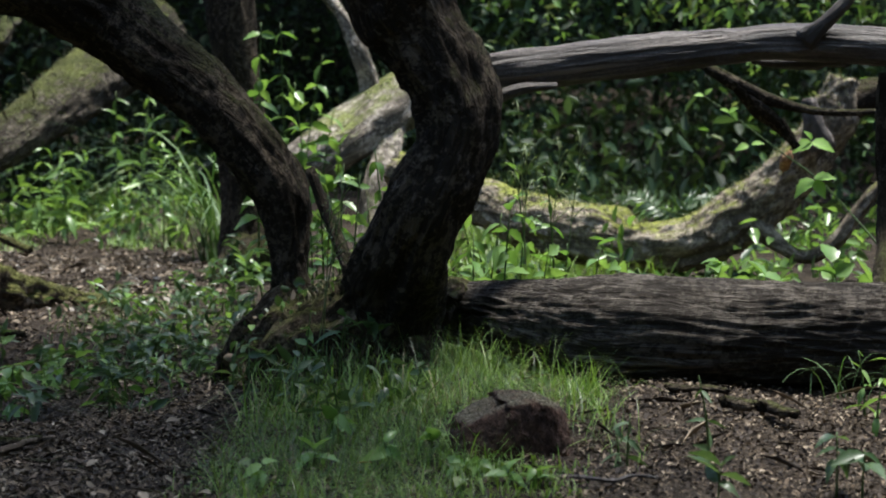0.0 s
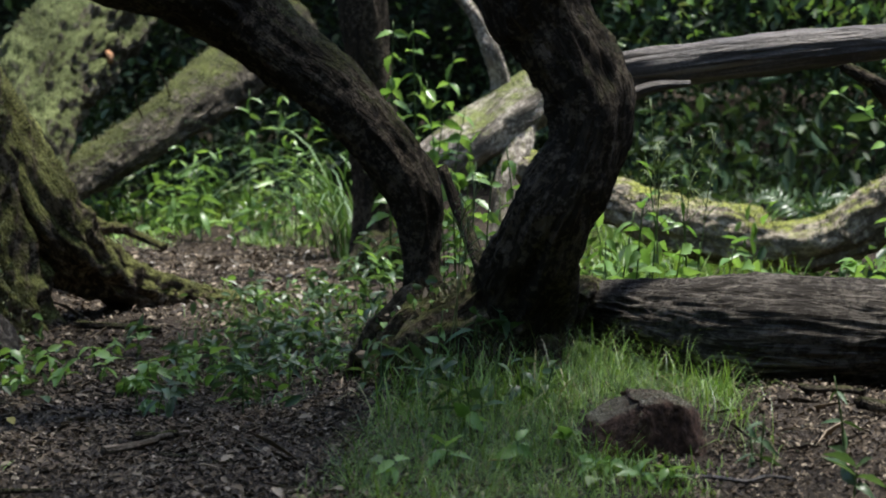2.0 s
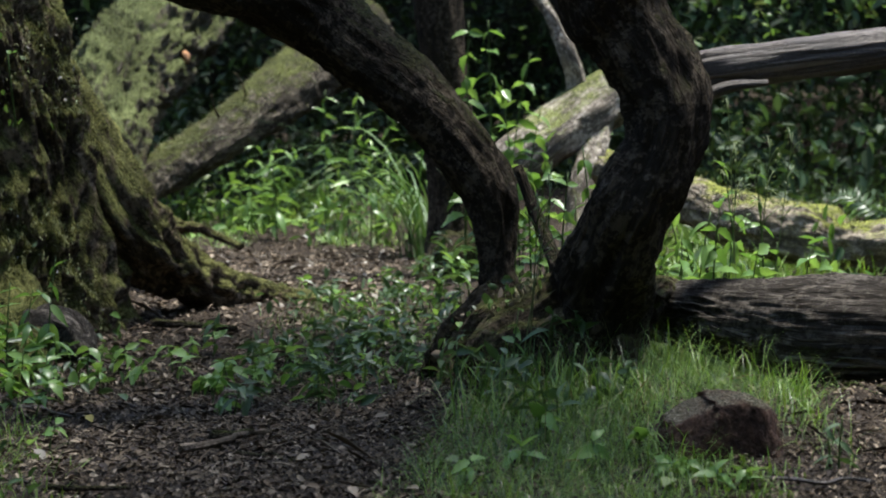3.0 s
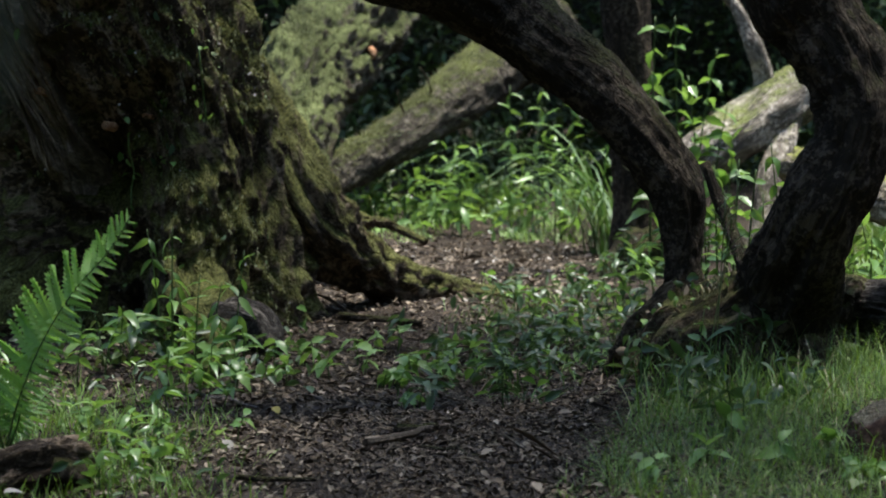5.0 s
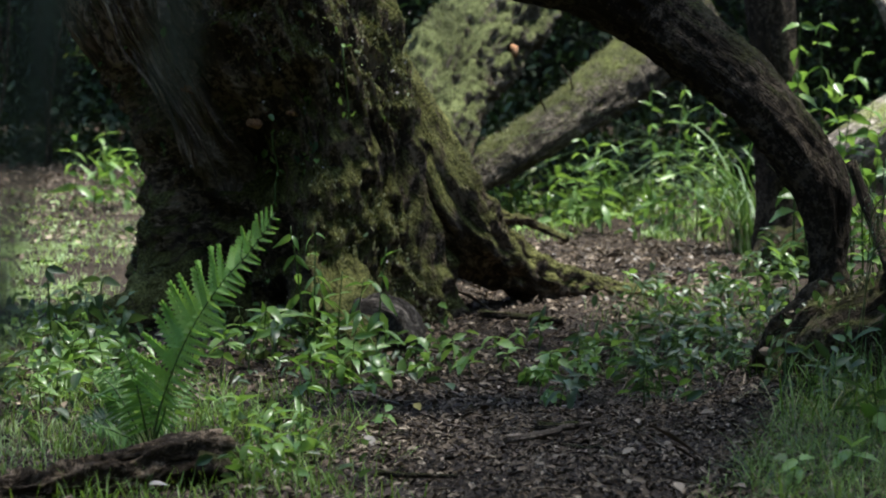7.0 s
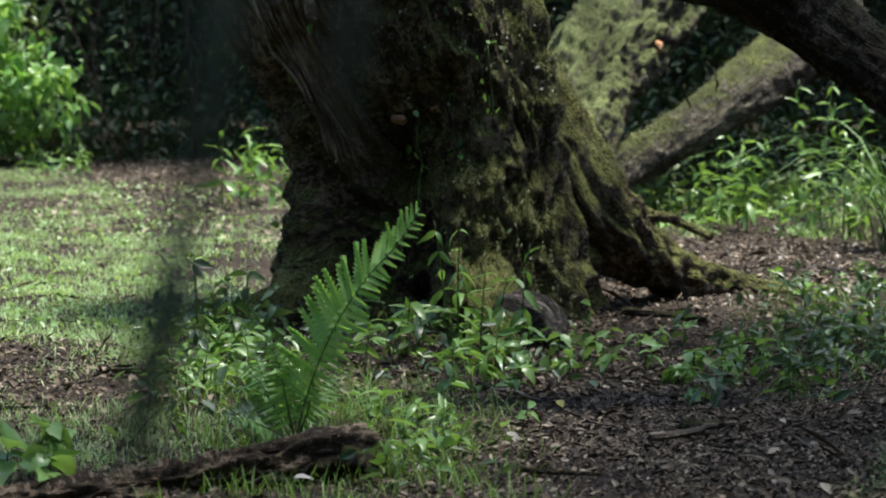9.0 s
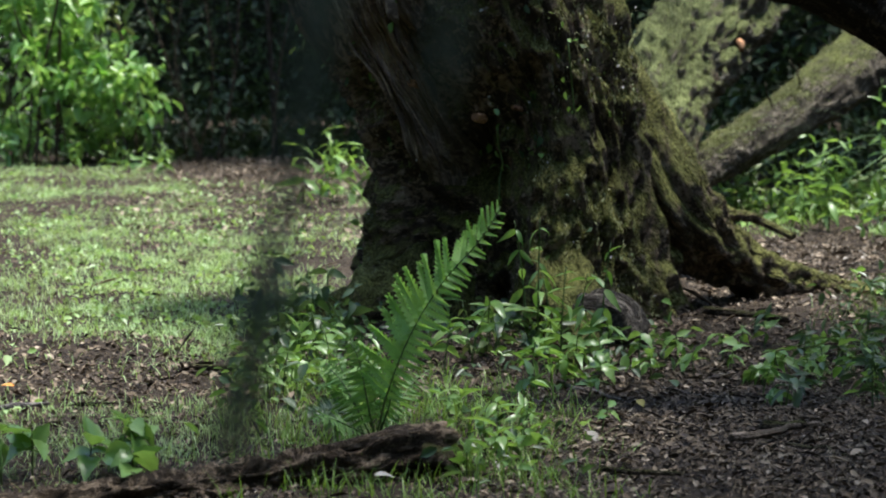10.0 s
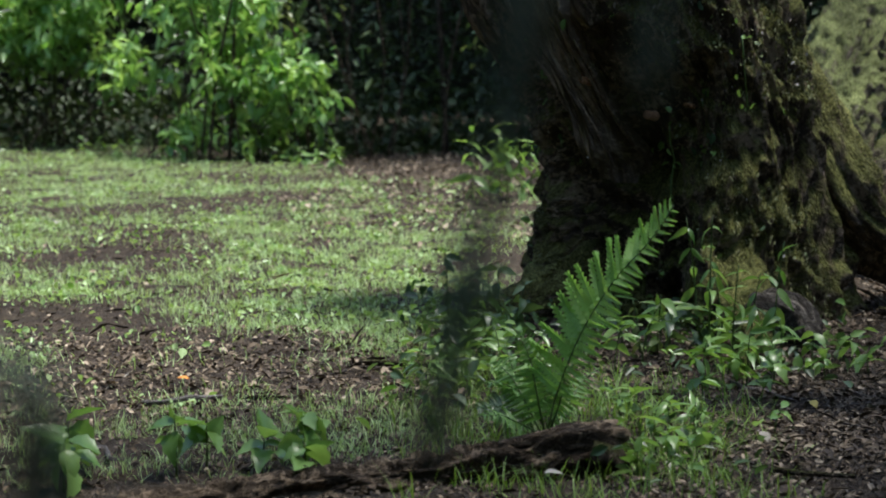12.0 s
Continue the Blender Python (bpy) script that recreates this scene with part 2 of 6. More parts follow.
def thing(name, place, label, category, group="", kind=""):
    ob = new(name)
    ob.empty_display_size = 0.1
    ob.location = place
    return tagged(ob, label, category, group, kind)


def fast_mesh(name, verts, faces, mats, soft=False, index=None):
    """A mesh from arrays: all faces have the same number of corners."""
    verts, faces = np.asarray(verts, np.float32), np.asarray(faces, np.int32)
    k = faces.shape[1]
    me = bpy.data.meshes.new(name)
    me.vertices.add(len(verts))
    me.vertices.foreach_set("co", verts.ravel())
    me.loops.add(faces.size)
    me.loops.foreach_set("vertex_index", faces.ravel())
    me.polygons.add(len(faces))
    me.polygons.foreach_set("loop_start", np.arange(0, faces.size, k, dtype=np.int32))
    for m in mats if isinstance(mats, (list, tuple)) else [mats]:
        me.materials.append(m)
    if index is not None:
        me.polygons.foreach_set("material_index", np.asarray(index, np.int32))
    if soft:
        me.polygons.foreach_set("use_smooth", np.ones(len(faces), bool))
    me.update(calc_edges=True)
    me.validate()
    return me


def unevenness(x, y):
    return 0.022 * noise.noise(Vector((x * 2.2, y * 2.2, 0))) + 0.018 * noise.noise(Vector((x * 7, y * 7, 3)))


def heights(x, y):
    """height() for arrays."""
    z = 0.17 * np.exp(-((x - 0.9) ** 2 / 4.5 + (y - 6.4) ** 2 / 2.0)) - 0.07 * np.exp(-((x + 1.5) ** 2 / 1.6 + (y - 6.9) ** 2 / 3.0))
    z = z + 0.13 * np.exp(-((x + 0.4) ** 2 / 0.16 + (y - 7.05) ** 2 / 0.30)) + 0.02 * np.sin(x * 1.3 + 0.5) * np.sin(y * 1.1)
    return z + 0.05 * np.maximum(0, y - 13.5) / (1 + np.exp(-np.clip((x + 1.5) / 1.2, -30, 30)))


def frames_for(n, tilt, rng, hang=0.25):
    """Random leaf axes: along (a), across (b) and up (c), tilted from level by about tilt radians, the tips hanging."""
    yaw, pit, rol = rng.uniform(0, 2 * np.pi, n), rng.normal(-hang, tilt, n), rng.normal(0, tilt, n)
    a = np.stack([np.cos(yaw) * np.cos(pit), np.sin(yaw) * np.cos(pit), np.sin(pit)], 1)
    b = np.stack([-np.sin(yaw), np.cos(yaw), np.zeros(n)], 1)
    c = np.cross(a, b)
    b2 = b * np.cos(rol)[:, None] + c * np.sin(rol)[:, None]
    return a, b2, np.cross(a, b2)


def leaf_sheet(name, places, sizes, mats, tilt=0.6, slim=0.42, fold=0.25, seed=1, hang=0.25):
    """Many small folded leaves at given places, as one mesh."""
    rng = np.random.default_rng(seed)
    n = len(places)
    a, b, c = frames_for(n, tilt, rng, hang)
    L = np.asarray(sizes)[:, None]
    o = np.asarray(places)
    w = L * slim * rng.uniform(0.75, 1.2, (n, 1))
    v = np.stack([o, o + a * L * 0.28 + b * w * 0.42 + c * w * fold, o + a * L * 0.62 + b * w * 0.45 + c * w * fold * 0.7, o + a * L - c * L * 0.12,
                  o + a * L * 0.62 - b * w * 0.45 + c * w * fold * 0.7, o + a * L * 0.28 - b * w * 0.42 + c * w * fold], 1).reshape(-1, 3)
    k = np.arange(n)[:, None] * 6
    f = np.concatenate([k + np.array([0, 1, 2, 3]), k + np.array([0, 3, 4, 5])])
    mats = mats if isinstance(mats, (list, tuple)) else [mats]
    pick = rng.integers(0, len(mats), n)
    return fast_mesh(name, v, f, mats, False, np.concatenate([pick, pick]))


def blades(name, base, tall, wide, mats, lean=0.45, curl=0.8, seed=1, along=None):
    """Many grass blades that bend over, as one mesh."""
    rng = np.random.default_rng(seed)
    n = len(base)
    yaw = rng.uniform(0, 2 * np.pi, n) if along is None else rng.normal(along, 0.9, n)
    d = np.stack([np.cos(yaw), np.sin(yaw), np.zeros(n)], 1)
    b = np.stack([-np.sin(yaw), np.cos(yaw), np.zeros(n)], 1)
    ln = np.abs(rng.normal(0, lean, n))[:, None]
    cu = (rng.uniform(0.1, 1, n) * curl)[:, None]
    h, w = np.asarray(tall)[:, None], np.asarray(wide)[:, None] * 0.5
    rows = []
    for t, k in ((0, 0.8), (0.35, 1.0), (0.72, 0.75), (1.0, 0.08)):
        ang = ln + cu * t * 1.2
        mid = base + d * h * t * np.sin(ang * 0.8) + np.array([0, 0, 1.0]) * h * t * np.cos(np.minimum(ang * 0.8, 1.9))
        rows += [mid - b * w * k, mid + b * w * k]
    v = np.stack(rows, 1).reshape(-1, 3)
    k = np.arange(n)[:, None] * 8
    f = np.concatenate([k + np.array([i, i + 1, i + 3, i + 2]) for i in (0, 2, 4)])
    mats = mats if isinstance(mats, (list, tuple)) else [mats]
    pick = rng.integers(0, len(mats), n)
    return fast_mesh(name, v, f, mats, True, np.concatenate([pick] * 3))


def in_quad(q, n, rng, soft=0.22):
    """About n points spread over a ground quad of four corners in order, thinning out past its ragged edges."""
    q = np.array(q, float)
    s, t = rng.uniform(-soft, 1 + soft, (n, 1)), rng.uniform(-soft, 1 + soft, (n, 1))
    edge = np.minimum(np.minimum(s, 1 - s), np.minimum(t, 1 - t))[:, 0] / max(soft, 1e-6)
    wave = 0.45 * np.sin(s[:, 0] * 9 + 3 * np.sin(t[:, 0] * 7)) + 0.3 * np.sin(t[:, 0] * 17 + s[:, 0] * 23)
    keep = edge + wave * 0.8 > rng.uniform(-0.9, 0.9, n)
    s, t = s[keep], t[keep]
    p = (q[0] * (1 - s) + q[1] * s) * (1 - t) + (q[3] * (1 - s) + q[2] * s) * t
    return np.column_stack([p, heights(p[:, 0], p[:, 1]) + np.array([unevenness(u, v) for u, v in p])])


def sector(a0, a1, d0, d1, z0, z1, clumps, per, spread_, rng):
    """Clumped points between two bearings (degrees left of ahead), distances and heights."""
    a, d = np.radians(rng.uniform(a0, a1, clumps)), rng.uniform(d0, d1, clumps)
    c = np.stack([-d * np.sin(a), d * np.cos(a), rng.uniform(z0, z1, clumps)], 1)
    p = np.repeat(c, per, 0) + rng.normal(0, 1, (clumps * per, 3)) * spread_
    p[:, 2] = np.maximum(p[:, 2], heights(p[:, 0], p[:, 1]) + 0.03)
    return p


def spline(pts, step):
    """Points and radii along a Catmull-Rom curve."""
    p = np.array(pts, float)
    p = np.vstack([2 * p[0] - p[1], p, 2 * p[-1] - p[-2]])
    p[0, 3], p[-1, 3] = p[1, 3], p[-2, 3]
    out = []
    for i in range(1, len(p) - 2):
        a, b, c, d = p[i - 1:i + 3]
        n = max(2, int(np.linalg.norm(c[:3] - b[:3]) / step))
        for j in range(n):
            t = j / n
            out.append(0.5 * (2 * b + (c - a) * t + (2 * a - 5 * b + 4 * c - d) * t * t + (3 * b - 3 * c + d - a) * t ** 3))
    out.append(p[-2])
    return np.array(out)


def limb(pts, mat, sides=28, step=0.04, rugged=0.10, lumps=0.10, ragged=0.0, flute=None, seed=0.0, name="limb", ridge=0.010, freq=16.0, grain=0.22, clods=None):
    """A limb or log: a tube along points (x, y, z, radius) with furrows along it, lumps, and closed or broken ends."""
    c = spline(pts, step)
    n = len(c)
    tan = np.gradient(c[:, :3], axis=0)
    tan /= np.linalg.norm(tan, axis=1)[:, None]
    u = np.cross(tan[0], (0.3, 1, 0.2))
    u /= np.linalg.norm(u)
    verts, attr, s = [], [], 0.0
    for i in range(n):
        if i:
            s += float(np.linalg.norm(c[i, :3] - c[i - 1, :3]))
            u = u - tan[i] * (u @ tan[i])
            u /= np.linalg.norm(u)
        w = np.cross(tan[i], u)
        r = max(0.002, c[i, 3])
        for j in range(sides):
            a = 2 * math.pi * j / sides
            ca, sa = math.cos(a), math.sin(a)
            k = 1 + lumps * noise.noise(Vector((ca * 1.3 + seed, sa * 1.3, s * 1.2 / max(r, 0.05) * 0.4)))
            k += rugged * noise.noise(Vector((ca * r * 22 + seed, sa * r * 22, s * 3.5))) + rugged * 0.5 * noise.noise(Vector((ca * r * 50, sa * r * 50 + seed, s * 8)))
            if flute:
                k *= flute(a, s, i / (n - 1))
            if ridge and r > 0.03:
                q1, q2 = (ca * r * freq + seed, sa * r * freq, s * freq * grain), (ca * r * freq * 2.3, sa * r * freq * 2.3 + seed, s * freq * grain * 2.6)
                k += ridge / r * (0.45 - 2.2 * abs(noise.noise(Vector(q1)))) + 0.5 * ridge / r * (0.45 - 2.2 * abs(noise.noise(Vector(q2))))
            if clods:
                p = c[i, :3] + (u * ca + w * sa) * r
                k += clods[0] / r * (0.75 - noise.turbulence(Vector(p) * clods[1], 3, True))
            push = 0.0
            if ragged and i in (0, n - 1):
                push = ragged * r * noise.noise(Vector((ca * 2.5, sa * 2.5, seed + i))) * (1 if i else -1)
            verts.append(c[i, :3] + (u * ca + w * sa) * r * k + tan[i] * push)
            attr.append((ca * r, sa * r, s + seed))
    faces = []
    for i in range(n - 1):
        for j in range(sides):
            k = (j + 1) % sides
            faces.append((i * sides + j, i * sides + k, (i + 1) * sides + k, (i + 1) * sides + j))
    for i, flip in ((0, True), (n - 1, False)):
        m = len(verts)
        verts.append(c[i, :3])
        attr.append((0, 0, s if i else 0))
        for j in range(sides):
            k = (j + 1) % sides
            faces.append((i * sides + k, i * sides + j, m) if flip else (i * sides + j, i * sides + k, m))
    return mesh_of(name, verts, faces, mat, attr)


# ---- ground ----
def spread(lo, hi, step, far):
    """Grid lines: even within lo..hi, wider and wider outside."""
    v, d, x = list(np.arange(lo, hi, step)), step, hi
    while x < far:
        v.append(x)
        d *= 1.35
        x += d
    d, x = step, lo
    while x > -far:
        d *= 1.35
        x -= d
        v.insert(0, x)
    return v


def build_ground():
    xs, ys = spread(-11, 4, 0.06, 400), spread(3.5, 16, 0.06, 400)
    verts = [(x, y, height(x, y) + unevenness(x, y)) for y in ys for x in xs]
    n = len(xs)
    i, j = np.meshgrid(np.arange(n - 1), np.arange(len(ys) - 1))
    k = (j * n + i).ravel()[:, None]
    ob = new("ground", fast_mesh("ground", verts, k + np.array([0, 1, n + 1, n]), M_SOIL, True))
    tagged(ob, "dark woodland soil with leaf litter and a trodden path", "ground", kind="structure")


build_ground()


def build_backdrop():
    """A dark shell closes the clearing on all sides, coloured with the wood's shade."""
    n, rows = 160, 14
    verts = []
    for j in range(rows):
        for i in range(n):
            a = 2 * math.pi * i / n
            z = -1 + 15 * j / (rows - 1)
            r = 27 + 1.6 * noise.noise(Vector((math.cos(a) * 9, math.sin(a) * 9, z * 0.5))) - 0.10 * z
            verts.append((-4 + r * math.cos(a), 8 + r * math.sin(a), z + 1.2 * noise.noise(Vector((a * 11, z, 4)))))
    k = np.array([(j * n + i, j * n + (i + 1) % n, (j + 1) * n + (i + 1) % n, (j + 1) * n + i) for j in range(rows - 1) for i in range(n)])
    tagged(new("backdrop", fast_mesh("backdrop", verts, k, M_WOODS, True)), "dark shell round the clearing, the wood's shade in its colour", "woodland", kind="structure")


build_backdrop()

# ---- the forked tree ----
v_tree = thing("forked_tree", (-0.25, 7.0, 0.1), "dark forked tree with a bent stem on a grassy mound", "tree")
part("stem", limb([(-0.282, 7.126, -0.168, 0.255), (-0.258, 7.095, 0.039, 0.234), (-0.217, 7.043, 0.237, 0.192), (-0.165, 6.94, 0.432, 0.154), (-0.108, 6.835, 0.597, 0.14), (-0.043, 6.789, 0.756, 0.141), (0.027, 6.784, 0.911, 0.129), (0.041, 6.806, 1.045, 0.142), (-0.005, 6.818, 1.175, 0.144), (-0.096, 6.831, 1.316, 0.15), (-0.156, 6.831, 1.427, 0.176), (-0.184, 6.819, 1.704, 0.184), (-0.133, 6.92, 2.194, 0.172), (-0.102, 7.021, 3.096, 0.155), (-0.187, 7.119, 4.397, 0.118)], M_DARKBARK, 96, 0.014, 0.10, 0.20, seed=1.0, ridge=0.013, freq=20, grain=0.3, clods=(0.012, 9)), v_tree, "dark bent stem with rough bark")
part("stem", limb([(-0.416, 7.195, 0.042, 0.185), (-0.476, 7.18, 0.205, 0.14), (-0.521, 7.173, 0.337, 0.092), (-0.538, 7.184, 0.456, 0.06), (-0.543, 7.195, 0.585, 0.072), (-0.57, 7.209, 0.73, 0.094), (-0.653, 7.221, 0.864, 0.106), (-0.766, 7.234, 1.003, 0.11), (-0.894, 7.245, 1.127, 0.114), (-1.043, 7.255, 1.235, 0.12), (-1.2, 7.267, 1.361, 0.14), (-1.382, 7.178, 1.481, 0.157), (-1.644, 7.086, 1.575, 0.165), (-1.89, 7.003, 1.761, 0.153), (-2.053, 6.955, 2.331, 0.139)], M_DARKBARK, 72, 0.016, 0.10, 0.14, seed=5.0, ridge=0.010, freq=20, grain=0.3, clods=(0.010, 9)), v_tree, "leaning stem with a bare worn top side")
V_ROOTS = []
for k, pts in enumerate((
        [(-0.25, 7.024, 0.357, 0.145), (-0.374, 6.967, 0.285, 0.14), (-0.498, 6.941, 0.219, 0.12), (-0.598, 6.912, 0.122, 0.081), (-0.669, 6.883, 0.028, 0.046), (-0.705, 6.758, -0.023, 0.019)],
        [(-0.28, 7.044, 0.246, 0.18), (-0.402, 6.957, 0.179, 0.147), (-0.485, 6.889, 0.091, 0.096), (-0.537, 6.821, 0.006, 0.05), (-0.555, 6.696, -0.039, 0.019)],
        [(-0.182, 7.044, 0.247, 0.137), (-0.117, 6.918, 0.187, 0.089), (-0.065, 6.871, 0.117, 0.054), (-0.013, 6.845, 0.054, 0.019)],
        [(-0.514, 7.154, 0.359, 0.092), (-0.609, 7.169, 0.303, 0.076), (-0.689, 7.212, 0.224, 0.06), (-0.774, 7.353, 0.117, 0.041), (-0.842, 7.495, 0.027, 0.019)],
        [(-0.359, 7.052, 0.333, 0.122), (-0.466, 7.03, 0.315, 0.106), (-0.568, 7.015, 0.263, 0.086), (-0.638, 7.008, 0.189, 0.059), (-0.674, 6.979, 0.095, 0.031)],
        [(-0.026, 7.021, 0.369, 0.066), (0.033, 7.121, 0.397, 0.059), (0.092, 7.121, 0.378, 0.047), (0.168, 6.919, 0.305, 0.019)])):
    V_ROOTS.append(part("root", limb(pts, M_ROOTBARK, 56, 0.014, 0.2, 0.3, seed=40.0 + k, ridge=0.016), v_tree))
vrng = np.random.default_rng(91)
RA, RB, RC, RD = np.array((-0.587, 6.741, 0.228)), np.array((-0.174, 6.73, 0.328)), np.array((-0.621, 6.706, 0.073)), np.array((-0.171, 6.671, 0.129))
for k in range(18):
    s, w = vrng.uniform(0, 1), vrng.uniform(0, 0.6)
    a = (RA * (1 - s) + RB * s) * (1 - w) + (RC * (1 - s) + RD * s) * w
    b = a + np.array([vrng.normal(-0.02, 0.06), -0.06, -vrng.uniform(0.10, 0.28)])
    m = (a + b) / 2 + np.array([vrng.normal(0, 0.03), -0.05, vrng.normal(0, 0.02)])
    r = vrng.uniform(0.003, 0.009)
    part("rootlet", limb([(a[0], a[1] + 0.05, a[2], r), (*m, r), (b[0], b[1], b[2], r * 0.5)], M_DARKBARK, 7, 0.03, 0.2, 0.2, seed=600.0 + k, name="rootlet"), v_tree)
part("shoot", limb([(-0.311, 6.935, 0.482, 0.029), (-0.362, 7.025, 0.591, 0.025), (-0.417, 7.086, 0.71, 0.022), (-0.466, 7.118, 0.833, 0.018)], M_DARKBARK, 8, 0.03, 0.1, 0.1, seed=47.0), v_tree, "thin brown side shoot")
part("shoot", limb([(-0.701, 8.292, 0.512, 0.009), (-0.779, 8.385, 0.656, 0.007), (-0.893, 8.474, 0.743, 0.005)], M_DARKBARK, 8, 0.03, 0.1, 0.1, seed=48.0), v_tree, "thin brown side shoot")

# ---- logs beyond the mound ----
low_log = thing("fallen_log", (0.838, 6.428, 0.182), "thick grey fallen log with furrowed bark lying on bare soil", "log")
part("trunk", limb([(-0.017, 7.32, 0.3, 0.094), (0.156, 7.121, 0.319, 0.123), (0.374, 6.86, 0.321, 0.153), (0.572, 6.699, 0.319, 0.19), (0.751, 6.629, 0.322, 0.197), (0.967, 6.599, 0.322, 0.185), (1.182, 6.569, 0.326, 0.179), (1.421, 6.519, 0.328, 0.183), (1.815, 6.42, 0.341, 0.184)], M_LOWLOG, 170, 0.013, 0.03, 0.08, seed=9.0, ridge=0.009, freq=44, grain=0.11), low_log)
part("branch", limb([(1.396, 6.47, 0.41, 0.037), (1.453, 6.662, 0.498, 0.045), (1.505, 6.907, 0.703, 0.043), (1.506, 6.958, 0.949, 0.043), (1.514, 6.956, 1.179, 0.047)], M_DARKBARK, 20, 0.03, 0.14, 0.12, seed=55.0), low_log, "upright dead branch")

up_log = thing("leaning_dead_trunk", (2.548, 8.964, 0.009), "bare grey weathered dead trunk propped across the clearing", "dead trunk")
part("trunk", limb([(0.007, 7.102, 1.139, 0.078), (0.183, 7.099, 1.171, 0.073), (0.417, 7.109, 1.201, 0.073), (0.708, 7.086, 1.236, 0.069), (0.994, 7.051, 1.267, 0.061), (1.22, 7.014, 1.28, 0.063), (1.493, 6.96, 1.266, 0.063), (2.081, 6.805, 1.221, 0.067)], M_GREYLOG, 64, 0.02, 0.05, 0.10, seed=12.0, ridge=0.006, freq=30, grain=0.05), up_log)
part("branch", limb([(1.22, 6.964, 1.287, 0.039), (1.271, 6.934, 1.338, 0.027), (1.349, 6.909, 1.423, 0.021), (1.419, 6.895, 1.535, 0.017)], M_GREYLOG, 16, 0.02, 0.12, 0.1, seed=57.0), up_log)
part("branch", limb([(0.162, 7.02, 1.079, 0.025), (0.258, 7.017, 1.115, 0.021), (0.385, 7.031, 1.129, 0.012)], M_GREYLOG, 14, 0.02, 0.12, 0.1, seed=58.0), up_log, "grey snapped side branch")
part("branch", limb([(1.369, 6.986, 1.235, 0.035), (1.268, 7.057, 1.215, 0.028), (1.163, 7.126, 1.21, 0.02), (1.067, 7.141, 1.217, 0.01)], M_GREYLOG, 14, 0.02, 0.12, 0.1, seed=59.0), up_log)

hung = thing("dead_branch", (1.75, 9.833, -0.007), "dark dead branch leaning under the dead trunk", "branch")
part("branch", limb([(1.007, 8.058, 1.209, 0.018), (1.117, 8.043, 1.144, 0.029), (1.264, 8.122, 1.077, 0.027), (1.446, 8.193, 1.028, 0.018), (1.61, 8.162, 1.016, 0.014), (1.909, 8.096, 1.042, 0.009)], M_DARKBARK, 14, 0.03, 0.14, 0.1, seed=61.0), hung)
part("branch", limb([(1.139, 8.04, 1.126, 0.02), (1.243, 8.126, 1.037, 0.032), (1.36, 8.208, 0.95, 0.025), (1.417, 8.198, 0.873, 0.016)], M_DARKBARK, 14, 0.03, 0.14, 0.1, seed=62.0), hung)

moss_log = thing("mossy_fallen_limb", (1.379, 11.849, 0.007), "sunlit mossy fallen limb curving up to a broken end", "fallen limb")
log_bark = part("trunk", limb([(-0.282, 11.918, 0.579, 0.099), (0.244, 11.619, 0.398, 0.129), (0.559, 11.408, 0.281, 0.152), (0.869, 11.288, 0.243, 0.167), (1.109, 11.166, 0.199, 0.131), (1.312, 11.043, 0.224, 0.13), (1.492, 11.02, 0.302, 0.142), (1.699, 10.989, 0.453, 0.142), (1.874, 10.961, 0.631, 0.13), (2.017, 10.935, 0.8, 0.13), (2.106, 10.918, 0.983, 0.122), (2.137, 10.912, 1.14, 0.078)], M_LIMB, 90, 0.016, 0.10, 0.16, 0.35, seed=15.0, ridge=0.012, freq=12, grain=0.9, clods=(0.018, 7)), moss_log)
part("branch", limb([(1.664, 10.944, 0.37, 0.074), (1.777, 10.876, 0.27, 0.046), (1.932, 10.798, 0.184, 0.04), (2.066, 10.722, 0.271, 0.042), (2.191, 10.697, 0.439, 0.039), (2.301, 10.674, 0.575, 0.036), (2.466, 10.636, 0.727, 0.03)], M_LIMB, 22, 0.025, 0.12, 0.12, seed=64.0), moss_log, "bare grey curving branch")
part("branch", limb([(2.101, 10.919, 0.983, 0.111), (2.254, 10.939, 1.044, 0.093), (2.467, 10.944, 1.061, 0.087), (2.752, 10.875, 1.079, 0.081)], M_DARKBARK, 22, 0.04, 0.12, 0.12, seed=65.0), moss_log)
part("stub", limb([(1.972, 10.689, 0.78, 0.079), (1.929, 10.667, 0.913, 0.054), (1.909, 10.67, 1.028, 0.036)], M_GREYLOG, 16, 0.02, 0.2, 0.2, 0.5, seed=66.0), moss_log, "splintered grey stub")
part("stub", limb([(1.791, 10.691, 0.671, 0.027), (1.79, 10.59, 0.724, 0.024), (1.798, 10.568, 0.76, 0.009)], M_RAWWOOD, 14, 0.01, 0.3, 0.3, 1.2, seed=67.0), moss_log, "raw orange broken wood")

# ---- logs and trunks further back ----
pale_log = thing("pale_fallen_trunk", (-0.701, 13.614, -0.002), "pale lichen-covered fallen trunk leaning behind the forked tree", "fallen trunk")
part("trunk", limb([(-1.059, 12.075, 0.413, 0.162), (-0.758, 12.098, 0.633, 0.162), (-0.498, 12.311, 0.824, 0.178), (-0.264, 12.519, 0.982, 0.167), (0.048, 12.721, 1.174, 0.156)], M_PALELOG, 44, 0.03, 0.12, 0.14, seed=18.0), pale_log)
part("trunk", limb([(-0.257, 12.519, 0.93, 0.063), (-0.327, 12.317, 0.763, 0.082), (-0.381, 12.115, 0.5, 0.091), (-0.417, 12.014, 0.237, 0.094), (-0.439, 11.913, 0.012, 0.099)], M_PALELOG, 34, 0.04, 0.12, 0.14, seed=70.0), pale_log)
